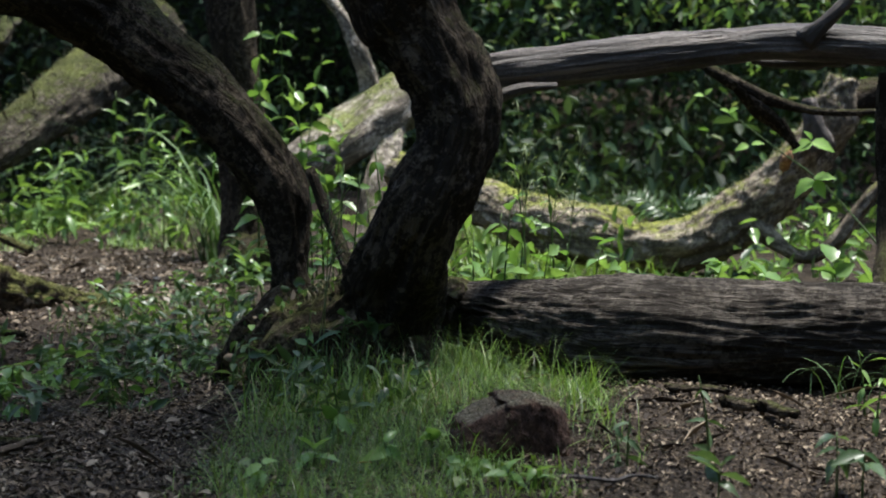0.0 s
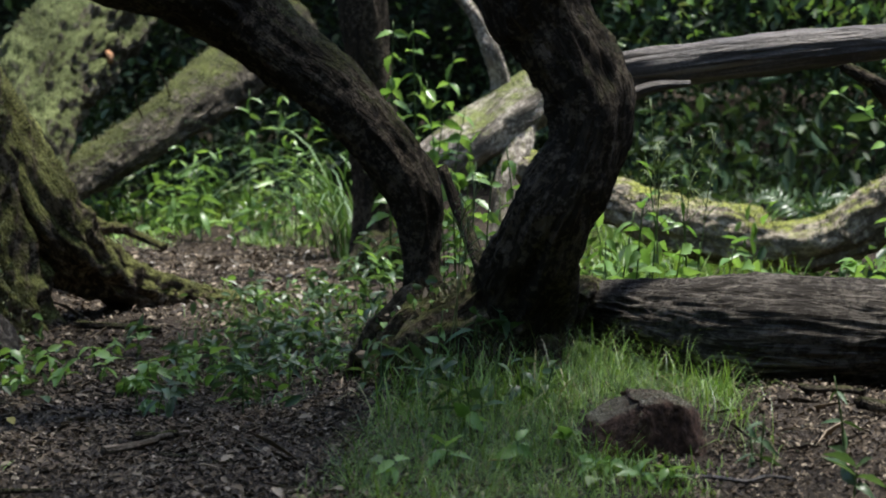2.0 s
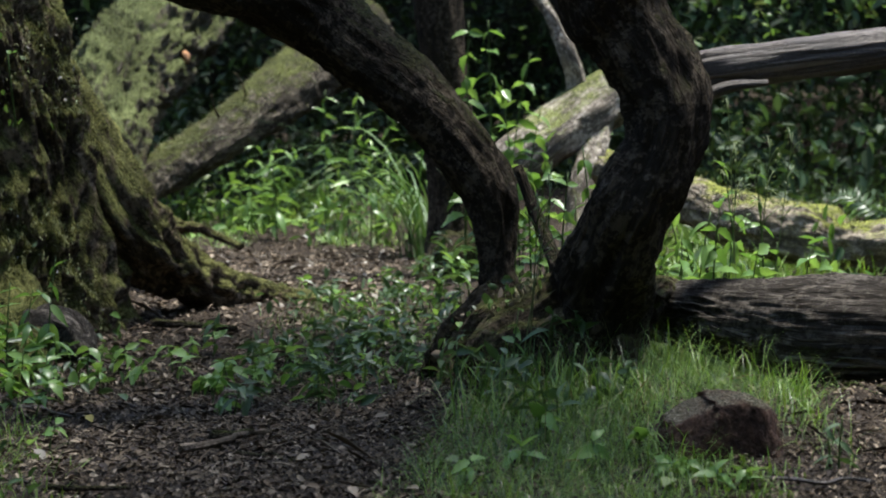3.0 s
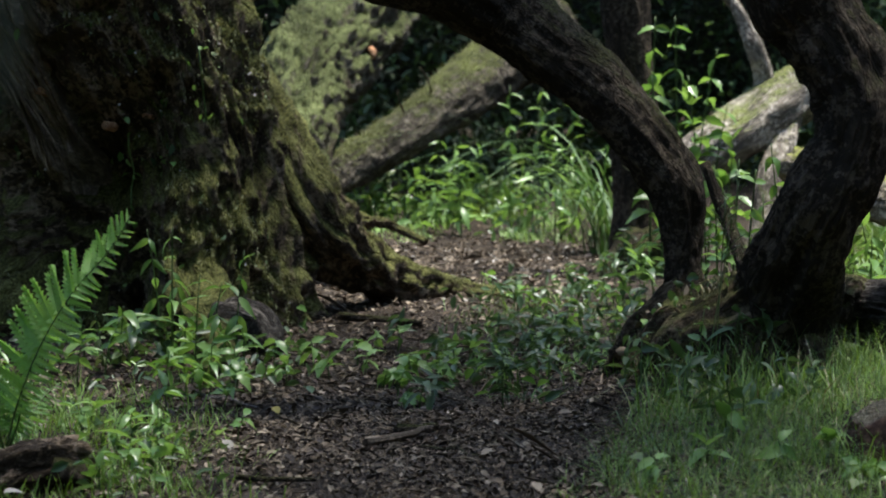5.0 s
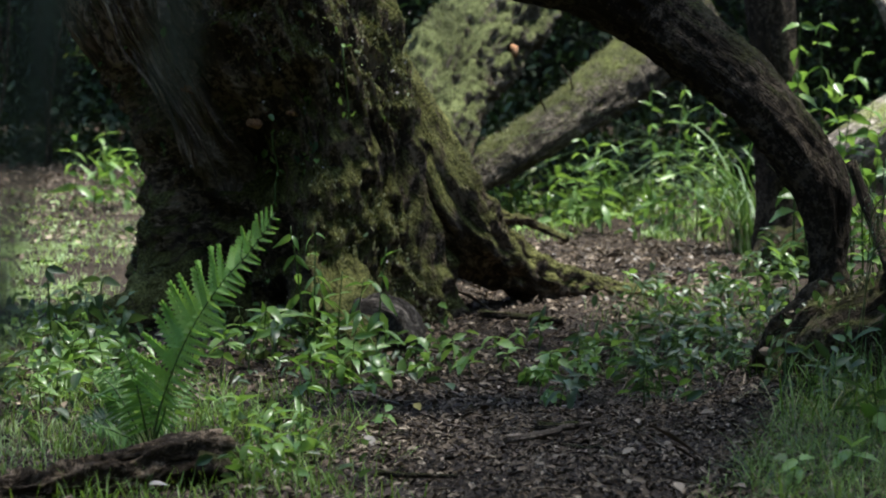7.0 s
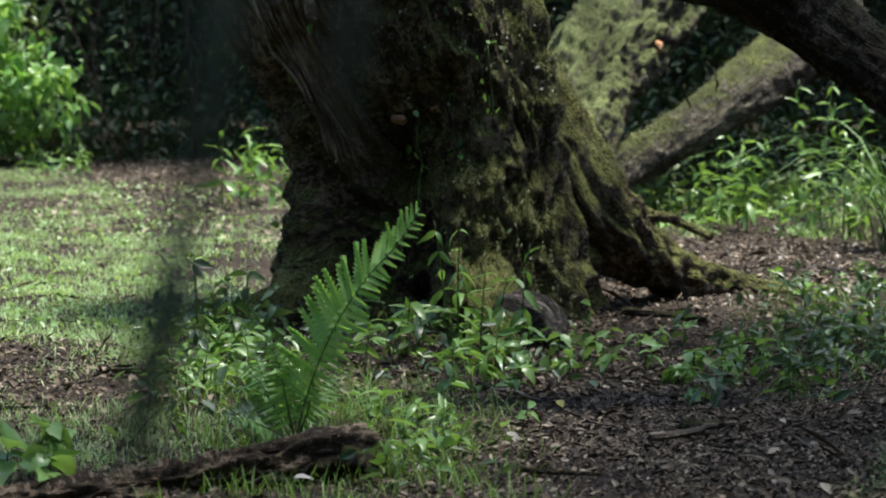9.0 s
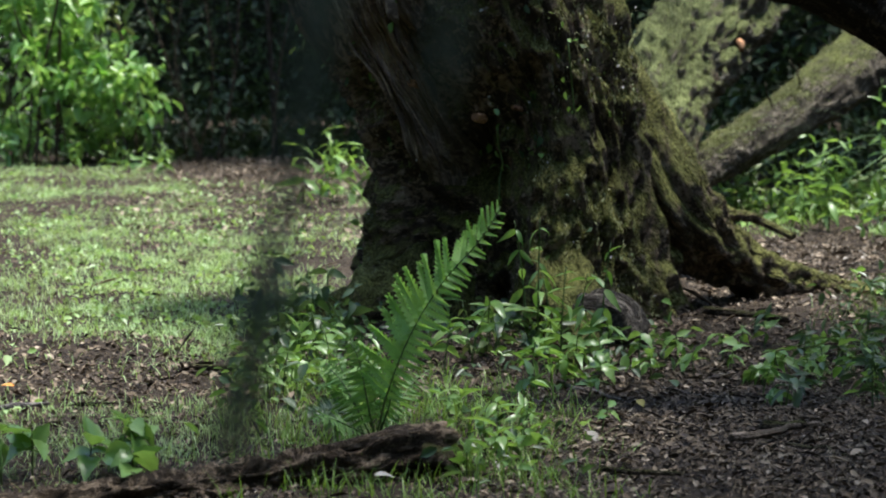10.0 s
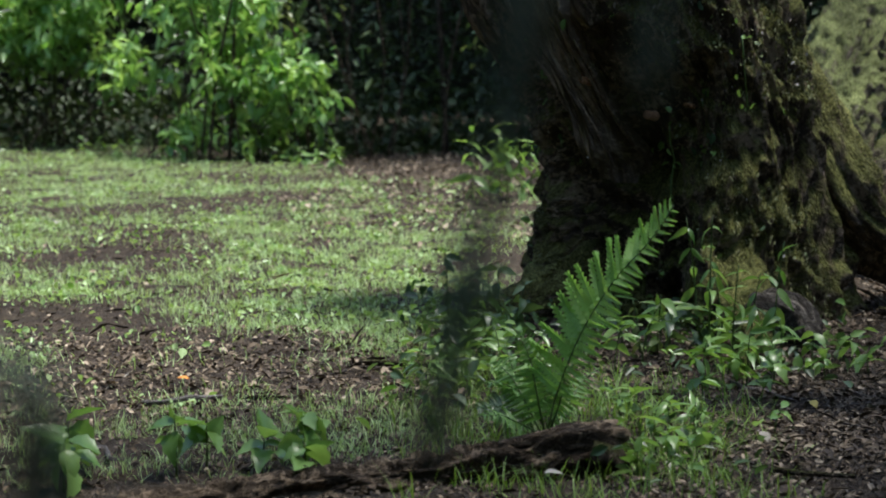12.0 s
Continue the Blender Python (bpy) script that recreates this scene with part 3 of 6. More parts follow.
part("branch", limb([(-0.453, 12.456, 0.999, 0.069), (-0.469, 12.417, 1.12, 0.062), (-0.51, 12.378, 1.246, 0.055), (-0.566, 12.391, 1.382, 0.048), (-0.642, 12.402, 1.505, 0.041), (-0.746, 12.414, 1.63, 0.034)], M_PALELOG, 16, 0.03, 0.12, 0.12, seed=71.0), pale_log, "grey upright curving branch")

back_trunk = thing("tree_trunk", (-1.168, 11.813, -0.007), "dark upright tree trunk standing behind the forked tree", "tree")
part("trunk", limb([(-1.092, 11.369, -0.035, 0.191), (-1.098, 11.368, 0.284, 0.146), (-1.129, 11.365, 0.759, 0.133), (-1.178, 11.36, 1.293, 0.133), (-1.198, 11.358, 1.791, 0.133), (-1.21, 11.357, 3.381, 0.114), (-1.174, 11.36, 6.328, 0.089)], M_DARKBARK, 40, 0.05, 0.12, 0.08, seed=21.0), back_trunk)
for k, pts in enumerate(([(-1.113, 11.266, 0.166, 0.107), (-1.17, 11.059, 0.061, 0.074), (-1.239, 10.85, 0.005, 0.03)], [(-1.051, 11.272, 0.166, 0.107), (-0.956, 11.08, 0.045, 0.068), (-0.871, 10.987, -0.022, 0.028)])):
    part("root", limb(pts, M_DARKBARK, 20, 0.03, 0.14, 0.16, seed=22.0 + k), back_trunk)

moss_trunk = thing("mossy_leaning_trunk", (-3.657, 13.703, 0.012), "thick leaning trunk covered with green moss", "leaning trunk")
moss_bark = part("trunk", limb([(-3.411, 12.541, 0.109, 0.189), (-3.503, 12.756, 0.396, 0.221), (-3.623, 13.166, 0.655, 0.258), (-3.701, 13.69, 0.929, 0.323), (-3.656, 14.241, 1.208, 0.338), (-3.556, 14.908, 1.496, 0.331), (-3.48, 15.579, 1.886, 0.326), (-3.484, 16.665, 2.491, 0.338)], M_MOSSTRUNK, 150, 0.018, 0.10, 0.20, seed=24.0, ridge=0.05, freq=5, grain=1.1, clods=(0.05, 4.5)), moss_trunk)
part("knot", limb([(-3.903, 14.091, 1.253, 0.098), (-3.797, 13.995, 1.26, 0.089), (-3.723, 13.995, 1.245, 0.048)], M_DARKBARK, 16, 0.02, 0.2, 0.2, seed=73.0), moss_trunk, "dark rotten knot")
part("stub", limb([(-3.312, 14.241, 1.239, 0.029), (-3.274, 14.168, 1.215, 0.024), (-3.278, 14.167, 1.174, 0.016)], M_RAWWOOD, 12, 0.02, 0.2, 0.2, 0.8, seed=74.0), moss_trunk, "raw orange broken wood")
part("stub", limb([(-3.39, 13.812, 0.994, 0.048), (-3.399, 13.655, 0.918, 0.043), (-3.384, 13.401, 0.789, 0.054), (-3.37, 13.146, 0.627, 0.06), (-3.314, 12.851, 0.418, 0.067), (-3.181, 12.627, 0.215, 0.051)], M_DARKBARK, 16, 0.03, 0.25, 0.25, seed=75.0), moss_trunk, "torn strip of dark wood")

back_limb = thing("mossy_limb", (-4.342, 17.638, 0.027), "mossy fallen limb slanting up from the undergrowth", "fallen limb")
back_bark = part("trunk", limb([(-3.44, 12.861, 0.291, 0.134), (-3.212, 13.338, 0.47, 0.145), (-2.995, 13.813, 0.645, 0.165), (-2.776, 14.291, 0.848, 0.194), (-2.622, 14.855, 1.028, 0.226), (-2.489, 15.413, 1.195, 0.251), (-2.29, 15.993, 1.431, 0.268)], M_MOSSLOG, 90, 0.024, 0.05, 0.10, seed=27.0, ridge=0.010, freq=9, grain=0.7, clods=(0.018, 6)), back_limb)
for k, pts in enumerate(([(-2.824, 14.04, 0.923, 0.008), (-2.832, 13.937, 1.035, 0.006), (-2.89, 13.925, 1.113, 0.005)], [(-2.927, 13.61, 0.807, 0.008), (-2.943, 13.505, 0.894, 0.006), (-2.951, 13.503, 0.97, 0.004)])):
    part("twig", limb(pts, M_DARKBARK, 6, 0.03, 0.1, 0.1, seed=76.0 + k), back_limb)

# ---- the old tree ----
old_tree = thing("old_tree", (-3.092, 8.603, -0.005), "massive old tree with furrowed mossy bark and spreading roots", "tree")


def buttress(a, s, f):
    """Folds in the trunk that grow towards the roots."""
    w = a + 0.15 * s
    c, d = math.cos(w), math.sin(w)
    k = 0.05 * math.sin(5 * w + 1.0) + 0.10 * noise.noise(Vector((c * 2.4, d * 2.4, s * 0.35))) + 0.09 * noise.noise(Vector((c * 6, d * 6, s * 0.7))) + 0.05 * noise.noise(Vector((c * 11, d * 11, s * 2.4)))
    return 1 + k * (1.3 - 0.8 * smooth(0, 0.5, f))


old_mesh = limb([(-3.107, 8.764, -0.504, 0.862), (-3.09, 8.758, -0.12, 0.759), (-3.07, 8.768, 0.207, 0.694), (-3.072, 8.769, 0.531, 0.635), (-3.115, 8.754, 0.833, 0.597), (-3.192, 8.715, 1.138, 0.6), (-3.301, 8.662, 1.417, 0.628), (-3.408, 8.6, 1.698, 0.665), (-3.507, 8.69, 2.431, 0.624), (-3.521, 8.739, 4.407, 0.523)], M_TREEBARK, 360, 0.018, 0.05, 0.04, flute=buttress, seed=30.0, ridge=0.034, freq=9, grain=0.6, clods=(0.045, 5.5))
HOLLOWS = (((-3.141, 8.029, 0.666), 0.20, 0.42, 0.30), ((-2.973, 8.093, 0.281), 0.16, 0.55, 0.22), ((-3.286, 7.971, 0.209), 0.14, 0.35, 0.30), ((-3.119, 8.037, 0.064), 0.20, 0.25, 0.26), ((-2.873, 8.129, 0.893), 0.15, 0.22, 0.14), ((-2.645, 8.206, 0.619), 0.10, 0.35, 0.10))
for v in old_mesh.vertices:
    if v.co.y < 9.7 and v.co.z < 3:
        for c, wx, wz, dent in HOLLOWS:
            q = ((v.co.x - c[0]) / wx) ** 2 + ((v.co.z - c[2]) / wz) ** 2
            if q < 8:
                v.co.y += dent * math.exp(-q) * (1 + 0.5 * noise.noise(v.co * 5))
old_mesh.update()
old_trunk = part("trunk", old_mesh, old_tree)


def bark_at(x, z):
    """The front of the old trunk's bark at a place across and up."""
    best = [v.co.y for v in old_mesh.vertices if abs(v.co.x - x) < 0.05 and abs(v.co.z - z) < 0.05]
    return min(best) if best else 9.25


def strand(pts, r, seed):
    q = []
    for x, z in pts:
        q.append((x, bark_at(x, z) - 0.015, z, r))
    q[0] = (*q[0][:3], r * 0.6)
    q[-1] = (*q[-1][:3], r * 0.5)
    return limb(q, M_STRAND, 10, 0.03, 0.25, 0.3, seed=seed, name="strand")


srng = np.random.default_rng(77)
S0 = [(-3.697, 7.905, 1.494), (-3.648, 7.91, 1.38), (-3.57, 7.921, 1.209), (-3.495, 7.933, 1.067), (-3.424, 7.942, 0.912), (-3.401, 7.935, 0.758), (-3.395, 7.92, 0.604)]
S1 = [(-3.293, 8.053, 1.495), (-3.303, 8.037, 1.381), (-3.295, 8.023, 1.222), (-3.268, 8.014, 1.044), (-3.221, 8.013, 0.877), (-3.165, 8.015, 0.699), (-3.134, 8.012, 0.569)]
def bark_plate(rows, cols):
    """The stringy bark: a sheet that lies on the trunk between two lines, with ridges that run along it."""
    a, b = spline([(x, y, z, 0) for x, y, z in S0], 0.02), spline([(x, y, z, 0) for x, y, z in S1], 0.02)
    co = np.array([v.co for v in old_mesh.vertices])
    co = co[co[:, 1] < 9.0]
    verts, attr = [], []
    for i in range(rows):
        t = i / (rows - 1)
        p, q = a[int(t * (len(a) - 1))], b[int(t * (len(b) - 1))]
        for j in range(cols):
            f = j / (cols - 1)
            x, z = p[0] * (1 - f) + q[0] * f, p[2] * (1 - f) + q[2] * f
            near_by = co[(np.abs(co[:, 0] - x) < 0.05) & (np.abs(co[:, 2] - z) < 0.05), 1]
            y = np.percentile(near_by, 20) if len(near_by) else 8.6
            fall = smooth(0, 0.10, f) * smooth(0, 0.12, 1 - f) * smooth(0, 0.15, 1 - t)
            w = f * 11 + 0.9 * noise.noise(Vector((f * 5, t * 2.2, 3)))
            r = (1 - abs(2 * (w % 1.0) - 1)) ** 0.6 * (0.5 + 0.6 * noise.noise(Vector((int(w) * 7.3, t * 2.5, 1)))) + 0.25 * noise.noise(Vector((f * 45, t * 9, 2)))
            verts.append((x, y + 0.05 * (1 - fall) - 0.012 - 0.060 * r * fall, z))
            attr.append((f * 0.35, 0, t * 1.1))
    faces = [(i * cols + j, i * cols + j + 1, (i + 1) * cols + j + 1, (i + 1) * cols + j) for i in range(rows - 1) for j in range(cols - 1)]
    return mesh_of("bark_plate", verts, faces, M_STRAND, attr)


part("bark_plate", bark_plate(90, 150), old_tree, "stringy ridges of peeling bark, paled for the sky's light")
for k in range(7):
    f = (k + srng.uniform(0.1, 0.9)) / 7
    line = [(a[0] * (1 - f) + b[0] * f + srng.normal(0, 0.010), a[2] * (1 - f) + b[2] * f) for a, b in zip(S0, S1)]
    a, b = ((0, 5), (2, 6), (1, 5), (3, 7), (2, 5))[k % 5]
    part("bark_strand", strand(line[a:b], srng.uniform(0.005, 0.011), 500.0 + k), old_tree, "stringy ridge of bark, paled for the sky's light")
for k, pts in enumerate((
        [(-2.777, 9.212, 1.111, 0.133), (-2.593, 9.109, 0.799, 0.168), (-2.467, 9.041, 0.57, 0.172), (-2.367, 9.119, 0.398, 0.165), (-2.275, 9.297, 0.266, 0.145), (-2.161, 9.478, 0.160, 0.115), (-2.004, 9.716, 0.080, 0.082), (-1.817, 9.905, 0.030, 0.050), (-1.60, 9.897, 0.0, 0.022)],
        [(-2.61, 10.192, 0.406, 0.058), (-2.562, 10.616, 0.322, 0.039), (-2.472, 11.048, 0.26, 0.028), (-2.218, 10.897, 0.181, 0.019)],
        [(-3.418, 8.457, 0.228, 0.126), (-3.484, 8.158, 0.106, 0.123), (-3.558, 7.962, 0.053, 0.097), (-3.648, 7.811, 0.031, 0.057), (-3.733, 7.66, 0.011, 0.033), (-3.793, 7.518, 0.004, 0.016)],
        [(-2.783, 8.476, 0.325, 0.109), (-2.66, 8.306, 0.198, 0.111), (-2.561, 8.107, 0.081, 0.104), (-2.439, 7.799, 0.01, 0.059), (-2.366, 7.35, -0.011, 0.021)])):
    part("root", limb(pts, M_TREEBARK, 64, 0.014, 0.2, 0.3, seed=80.0 + k, ridge=0.018, freq=14, grain=0.4, clods=(0.018, 9) if k != 1 else None), old_tree)
part("root", limb([(-2.567, 8.126, 0.078, 0.071), (-2.432, 8.01, 0.099, 0.102), (-2.329, 7.989, 0.059, 0.106), (-2.245, 7.909, -0.007, 0.046)], M_LOWLOG, 40, 0.015, 0.16, 0.25, seed=90.0, ridge=0.02, freq=10), old_tree, "grey weathered root lump")
for k, (p, r) in enumerate((((-3.315, 7.979, 1.035), 0.019), ((-3.075, 8.016, 0.888), 0.021), ((-2.913, 8.055, 0.931), 0.011))):
    y = bark_at(p[0], p[2])
    part("stub", limb([(p[0], y + 0.03, p[2], r), (p[0] - 0.01, y - 0.05, p[2] + 0.01, r * 0.9)], M_RAWWOOD, 14, 0.02, 0.15, 0.1, 0.5, seed=93.0 + k), old_tree, "pale cut twig stub")
for k, pts in enumerate(([(-3.003, 8.029, 0.861), (-3.011, 8.019, 0.779), (-2.997, 8.014, 0.697), (-3.011, 8.003, 0.615), (-3.0, 7.996, 0.522)], [(-2.663, 8.138, 1.235), (-2.655, 8.126, 1.095), (-2.66, 8.116, 1.002), (-2.653, 8.109, 0.918)])):
    vine = part("vine", limb([(p[0], bark_at(p[0], p[2]) - 0.03, p[2], 0.004) for p in pts], M_STEM, 6, 0.05, 0.1, 0.1, seed=96.0 + k), old_tree, "thin hanging vine")
    for i in range(9):
        q = pts[srng.integers(0, len(pts))]
        z = q[2] + srng.uniform(-0.08, 0.08)
        part("leaf", leaf_sheet("leaf", np.array([(q[0] + srng.normal(0, 0.02), bark_at(q[0], z) - 0.045, z)]), [srng.uniform(0.02, 0.045)], M_LEAF, 0.7, 0.6, seed=700 + k * 20 + i), vine)


def tufts(ob, n, zmin, nzmin, h0, h1, wide, mats, name, label, seed, side=None):
    """Short moss or leaves that grow on a limb's surface, where it faces up enough."""
    rng = np.random.default_rng(seed)
    me = ob.data
    v, nn = np.empty(len(me.vertices) * 3, np.float32), np.empty(len(me.vertices) * 3, np.float32)
    me.vertices.foreach_get("co", v)
    me.vertices.foreach_get("normal", nn)
    v, nn = v.reshape(-1, 3), nn.reshape(-1, 3)
    ok = (nn[:, 2] > nzmin) & (v[:, 2] > zmin) & (v[:, 2] < 2.6)
    if side is not None:
        ok &= (nn @ np.array(side)) > 0.2
    idx = rng.choice(np.nonzero(ok)[0], n)
    keep = np.array([noise.noise(Vector(v[i]) * 3.0) > -0.15 for i in idx])
    idx = idx[keep]
    p = v[idx] + rng.normal(0, 0.008, (len(idx), 3))
    if name == "ivy":
        me2 = leaf_sheet(name, p + nn[idx] * 0.015, rng.uniform(h0, h1, len(idx)), mats, 1.1, 0.7, seed=seed)
    else:
        me2 = blades(name, p - nn[idx] * 0.004, rng.uniform(h0, h1, len(idx)), np.full(len(idx), wide), mats, 0.9, 0.9, seed)
    tagged(part(name, me2, ob.parent, label), kind="stuff")


for th, n, nz in ((moss_bark, 2600, 0.0), (back_bark, 3500, 0.2), (log_bark, 3000, 0.3)):
    tufts(th, n, 0.0, nz, 0.012, 0.035, 0.006, [M_MOSS], "moss", "short tufts of green moss", 400 + n)
for k, ob in enumerate(V_ROOTS[:3]):
    tufts(ob, 1500, 0.05, -0.3, 0.02, 0.08, 0.003, [M_MOSS, M_STRAND, M_STRAW], "moss", "short tufts of moss and dry rootlets", 420 + k)
for k, ob in enumerate((V_ROOTS[0], V_ROOTS[1], V_ROOTS[4])):
    tufts(ob, 110, 0.05, -0.1, 0.02, 0.05, 0, [M_LEAFDARK, M_LEAFDARK, M_LEAF, CHIPS[2]], "ivy", "small leaves and litter on the roots", 430 + k)
tufts(old_trunk, 26000, 0.0, -0.3, 0.012, 0.035, 0.006, [M_MOSS], "moss", "short tufts of green moss", 411, (0.75, -0.66, 0.0))
tufts(old_trunk, 1300, 0.0, -0.6, 0.008, 0.022, 0, [M_MOSS, M_PALELEAF, FALLEN_MATS[2]], "ivy", "small pale leaves on the bark", 412, (0.5, -0.86, 0.0))
tufts(old_trunk, 420, 0.05, -0.6, 0.025, 0.055, 0, [M_LEAFDARK, M_LEAF], "ivy", "small ivy leaves on the bark", 413, (-0.86, -0.5, 0.0))

# ---- the small log, the rock and sticks at the front ----
small_log = thing("rotten_log", (-2.347, 4.993, 0.001), "small rotten fallen branch with crumbling bark lying in grass", "log")
part("trunk", limb([(-3.063, 4.346, -0.011, 0.044), (-2.699, 4.699, 0.014, 0.045), (-2.485, 4.929, 0.027, 0.052), (-2.292, 5.132, 0.041, 0.062), (-2.183, 5.234, 0.063, 0.069), (-2.091, 5.326, 0.055, 0.072)], M_ROTTEN, 72, 0.009, 0.34, 0.25, 0.9, seed=33.0, ridge=0.018, freq=28, grain=0.35), small_log)
part("bark_flap", limb([(-2.318, 5.077, 0.094, 0.015), (-2.235, 5.158, 0.113, 0.02), (-2.149, 5.237, 0.129, 0.017), (-2.128, 5.268, 0.125, 0.008)], M_ROTTEN, 16, 0.012, 0.4, 0.3, seed=34.0), small_log, "pale split wood")
part("broken_end", limb([(-2.113, 5.231, 0.063, 0.056), (-2.055, 5.254, 0.046, 0.043), (-2.006, 5.251, 0.025, 0.019)], M_DARKBARK, 22, 0.012, 0.4, 0.4, seed=35.0), small_log, "crumbling dark wood")


def build_rock():
    bm = bmesh.new()
    bmesh.ops.create_icosphere(bm, subdivisions=5, radius=1.0)
    for v in bm.verts:
        d = v.co.normalized()
        k = (abs(d.x) ** 9 + abs(d.y) ** 9 + abs(d.z) ** 9) ** (-1 / 9)
        k *= 1 + 0.10 * noise.noise(d * 1.5 + Vector((3, 1, 7))) + 0.05 * noise.noise(d * 4) + 0.045 * noise.noise(d * 11) + 0.02 * noise.noise(d * 30)
        v.co = Vector((d.x * 0.165, d.y * 0.11, d.z * 0.115)) * k
        if v.co.z > 0:
            v.co.z *= 1 - 0.50 * smooth(0.01, 0.17, -v.co.x) - 0.22 * smooth(0.06, 0.16, v.co.x)
            v.co.z += 0.012 * noise.noise(v.co * 25)
        v.co.x += 0.25 * v.co.z * (v.co.x < -0.05) - 0.12 * v.co.z * (v.co.x > 0.08)
        for cut, depth in ((Vector((0.75, -0.6, 0.28)), 0.145), (Vector((-0.45, -0.8, 0.40)), 0.125), (Vector((0.15, -0.97, 0.1)), 0.098), (Vector((0.8, 0.1, 0.6)), 0.165)):
            n = cut.normalized()
            over = v.co.dot(n) - depth - 0.006 * noise.noise(v.co * 40)
            if over > 0:
                v.co -= n * over * 0.9
    bm.normal_update()
    me = bpy.data.meshes.new("rock")
    bm.to_mesh(me)
    bm.free()
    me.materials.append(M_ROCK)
    me.polygons.foreach_set("use_smooth", [True] * len(me.polygons))
    p = (0.196, 5.624, 0.105)
    rock = tagged(new("rock", me), "reddish brown rock with a mossy top lying in grass", "rock")
    rock.matrix_basis = pose(p[0], p[1] + 0.08, p[2] + 0.05, 4, 0, 14)


build_rock()


def stick(a, b, r, label, mat, seed=0.0):
    n = 5
    pts = []
    for i in range(n):
        t = i / (n - 1)
        x, y = a[0] + (b[0] - a[0]) * t, a[1] + (b[1] - a[1]) * t
        pts.append((x + 0.05 * noise.noise(Vector((t * 3, seed, 0))), y + 0.10 * noise.noise(Vector((t * 3, seed, 5))), height(x, y) + r * 1.3 + 0.012, r * (1 - 0.35 * t)))
    ob = thing("stick", (pts[0][0], pts[0][1], pts[0][2]), label, "stick", "sticks on the path")
    part("wood", limb(pts, mat, 14, 0.012, 0.4, 0.4, 0.9, seed=seed), ob)


for k, (a, b, r, m) in enumerate((
        ((-1.428, 6.069), (-1.22, 6.368), 0.013, M_STRAND), ((-2.208, 8.871), (-1.802, 8.736), 0.02, M_DARKBARK), ((-3.824, 5.552), (-3.643, 5.752), 0.009, M_GREYLOG),
        ((-3.627, 4.957), (-3.38, 4.809), 0.008, M_GREYLOG), ((0.939, 5.98), (1.034, 5.904), 0.020, M_DARKBARK), ((0.841, 6.055), (0.935, 6.011), 0.018, M_DARKBARK),
        ((0.315, 5.402), (0.576, 5.38), 0.006, M_GREYLOG), ((0.701, 6.319), (0.882, 6.233), 0.012, M_DARKBARK), ((-1.313, 7.47), (-1.046, 7.253), 0.008, M_DARKBARK),
        ((-1.931, 7.144), (-1.69, 7.021), 0.007, M_GREYLOG), ((-1.382, 6.332), (-1.248, 6.328), 0.016, M_DARKBARK), ((-1.233, 5.987), (-0.98, 5.796), 0.007, M_DARKBARK),
        ((-3.543, 6.539), (-3.305, 6.622), 0.012, M_DARKBARK), ((-1.652, 5.465), (-1.418, 5.445), 0.008, M_DARKBARK), ((-2.299, 7.073), (-1.99, 6.832), 0.006, M_GREYLOG))):
    stick(a, b, r, "weathered fallen stick lying on soil" if m in (M_GREYLOG, M_STRAND) else "dark damp fallen stick lying on soil", m, seed=100.0 + k * 3)


# ---- plants ----
def leaf_mesh(name, mat, droop=0.5, fold=0.35, wide=0.42, sharp=1.0, tooth=0.0):
    """One leaf, a unit long along x, with a folded midrib, a drooping tip and, where asked for, a toothed edge."""
    n = 8
    mid, left, right = [], [], []
    for i in range(n + 1):
        t = i / n
        x, z = t - 0.10 * droop * t * t, -0.38 * droop * t * t
        w = wide * 0.5 * (math.sin(math.pi * t ** 0.72)) ** sharp * (1 + (tooth if i % 2 else -tooth))
        if i == n:
            w = 0.004
        w = max(w, 0.012)
        mid.append((x, 0, z))
        left.append((x, w, z + w * fold))
        right.append((x, -w, z + w * fold))
    v = mid + left + right
    m = n + 1
    f = [(i, i + 1, m + i + 1, m + i) for i in range(n)] + [(i + 1, i, 2 * m + i, 2 * m + i + 1) for i in range(n)]
    return mesh_of(name, v, f, mat)


def leaf_set(mat, wide, tooth=0.06, sharp=1.0):
    return [leaf_mesh("leaf", mat, d, f, wide, sharp, tooth) for d, f in ((0.3, 0.45), (0.9, 0.3), (1.5, 0.35))]


# The shade and dim sets carry the darkened copy of the leaf colour.
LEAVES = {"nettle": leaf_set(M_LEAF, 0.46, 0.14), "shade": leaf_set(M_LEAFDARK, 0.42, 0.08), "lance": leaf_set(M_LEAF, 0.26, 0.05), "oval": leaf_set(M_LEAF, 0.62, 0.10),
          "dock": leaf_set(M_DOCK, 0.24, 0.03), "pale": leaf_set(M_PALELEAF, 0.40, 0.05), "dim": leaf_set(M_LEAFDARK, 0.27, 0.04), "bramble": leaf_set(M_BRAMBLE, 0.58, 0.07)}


FALLEN = [leaf_mesh("fallen_leaf", m, 0.2 + 0.2 * i, 0.3, 0.6) for i, m in enumerate(FALLEN_MATS)]


def stalk(pts, r0, r1, name="stem", mat=None):
    p = [(*q, r0 + (r1 - r0) * i / (len(pts) - 1)) for i, q in enumerate(pts)]
    return limb(p, mat or M_STEM, 6, 0.04, 0, 0, name=name)


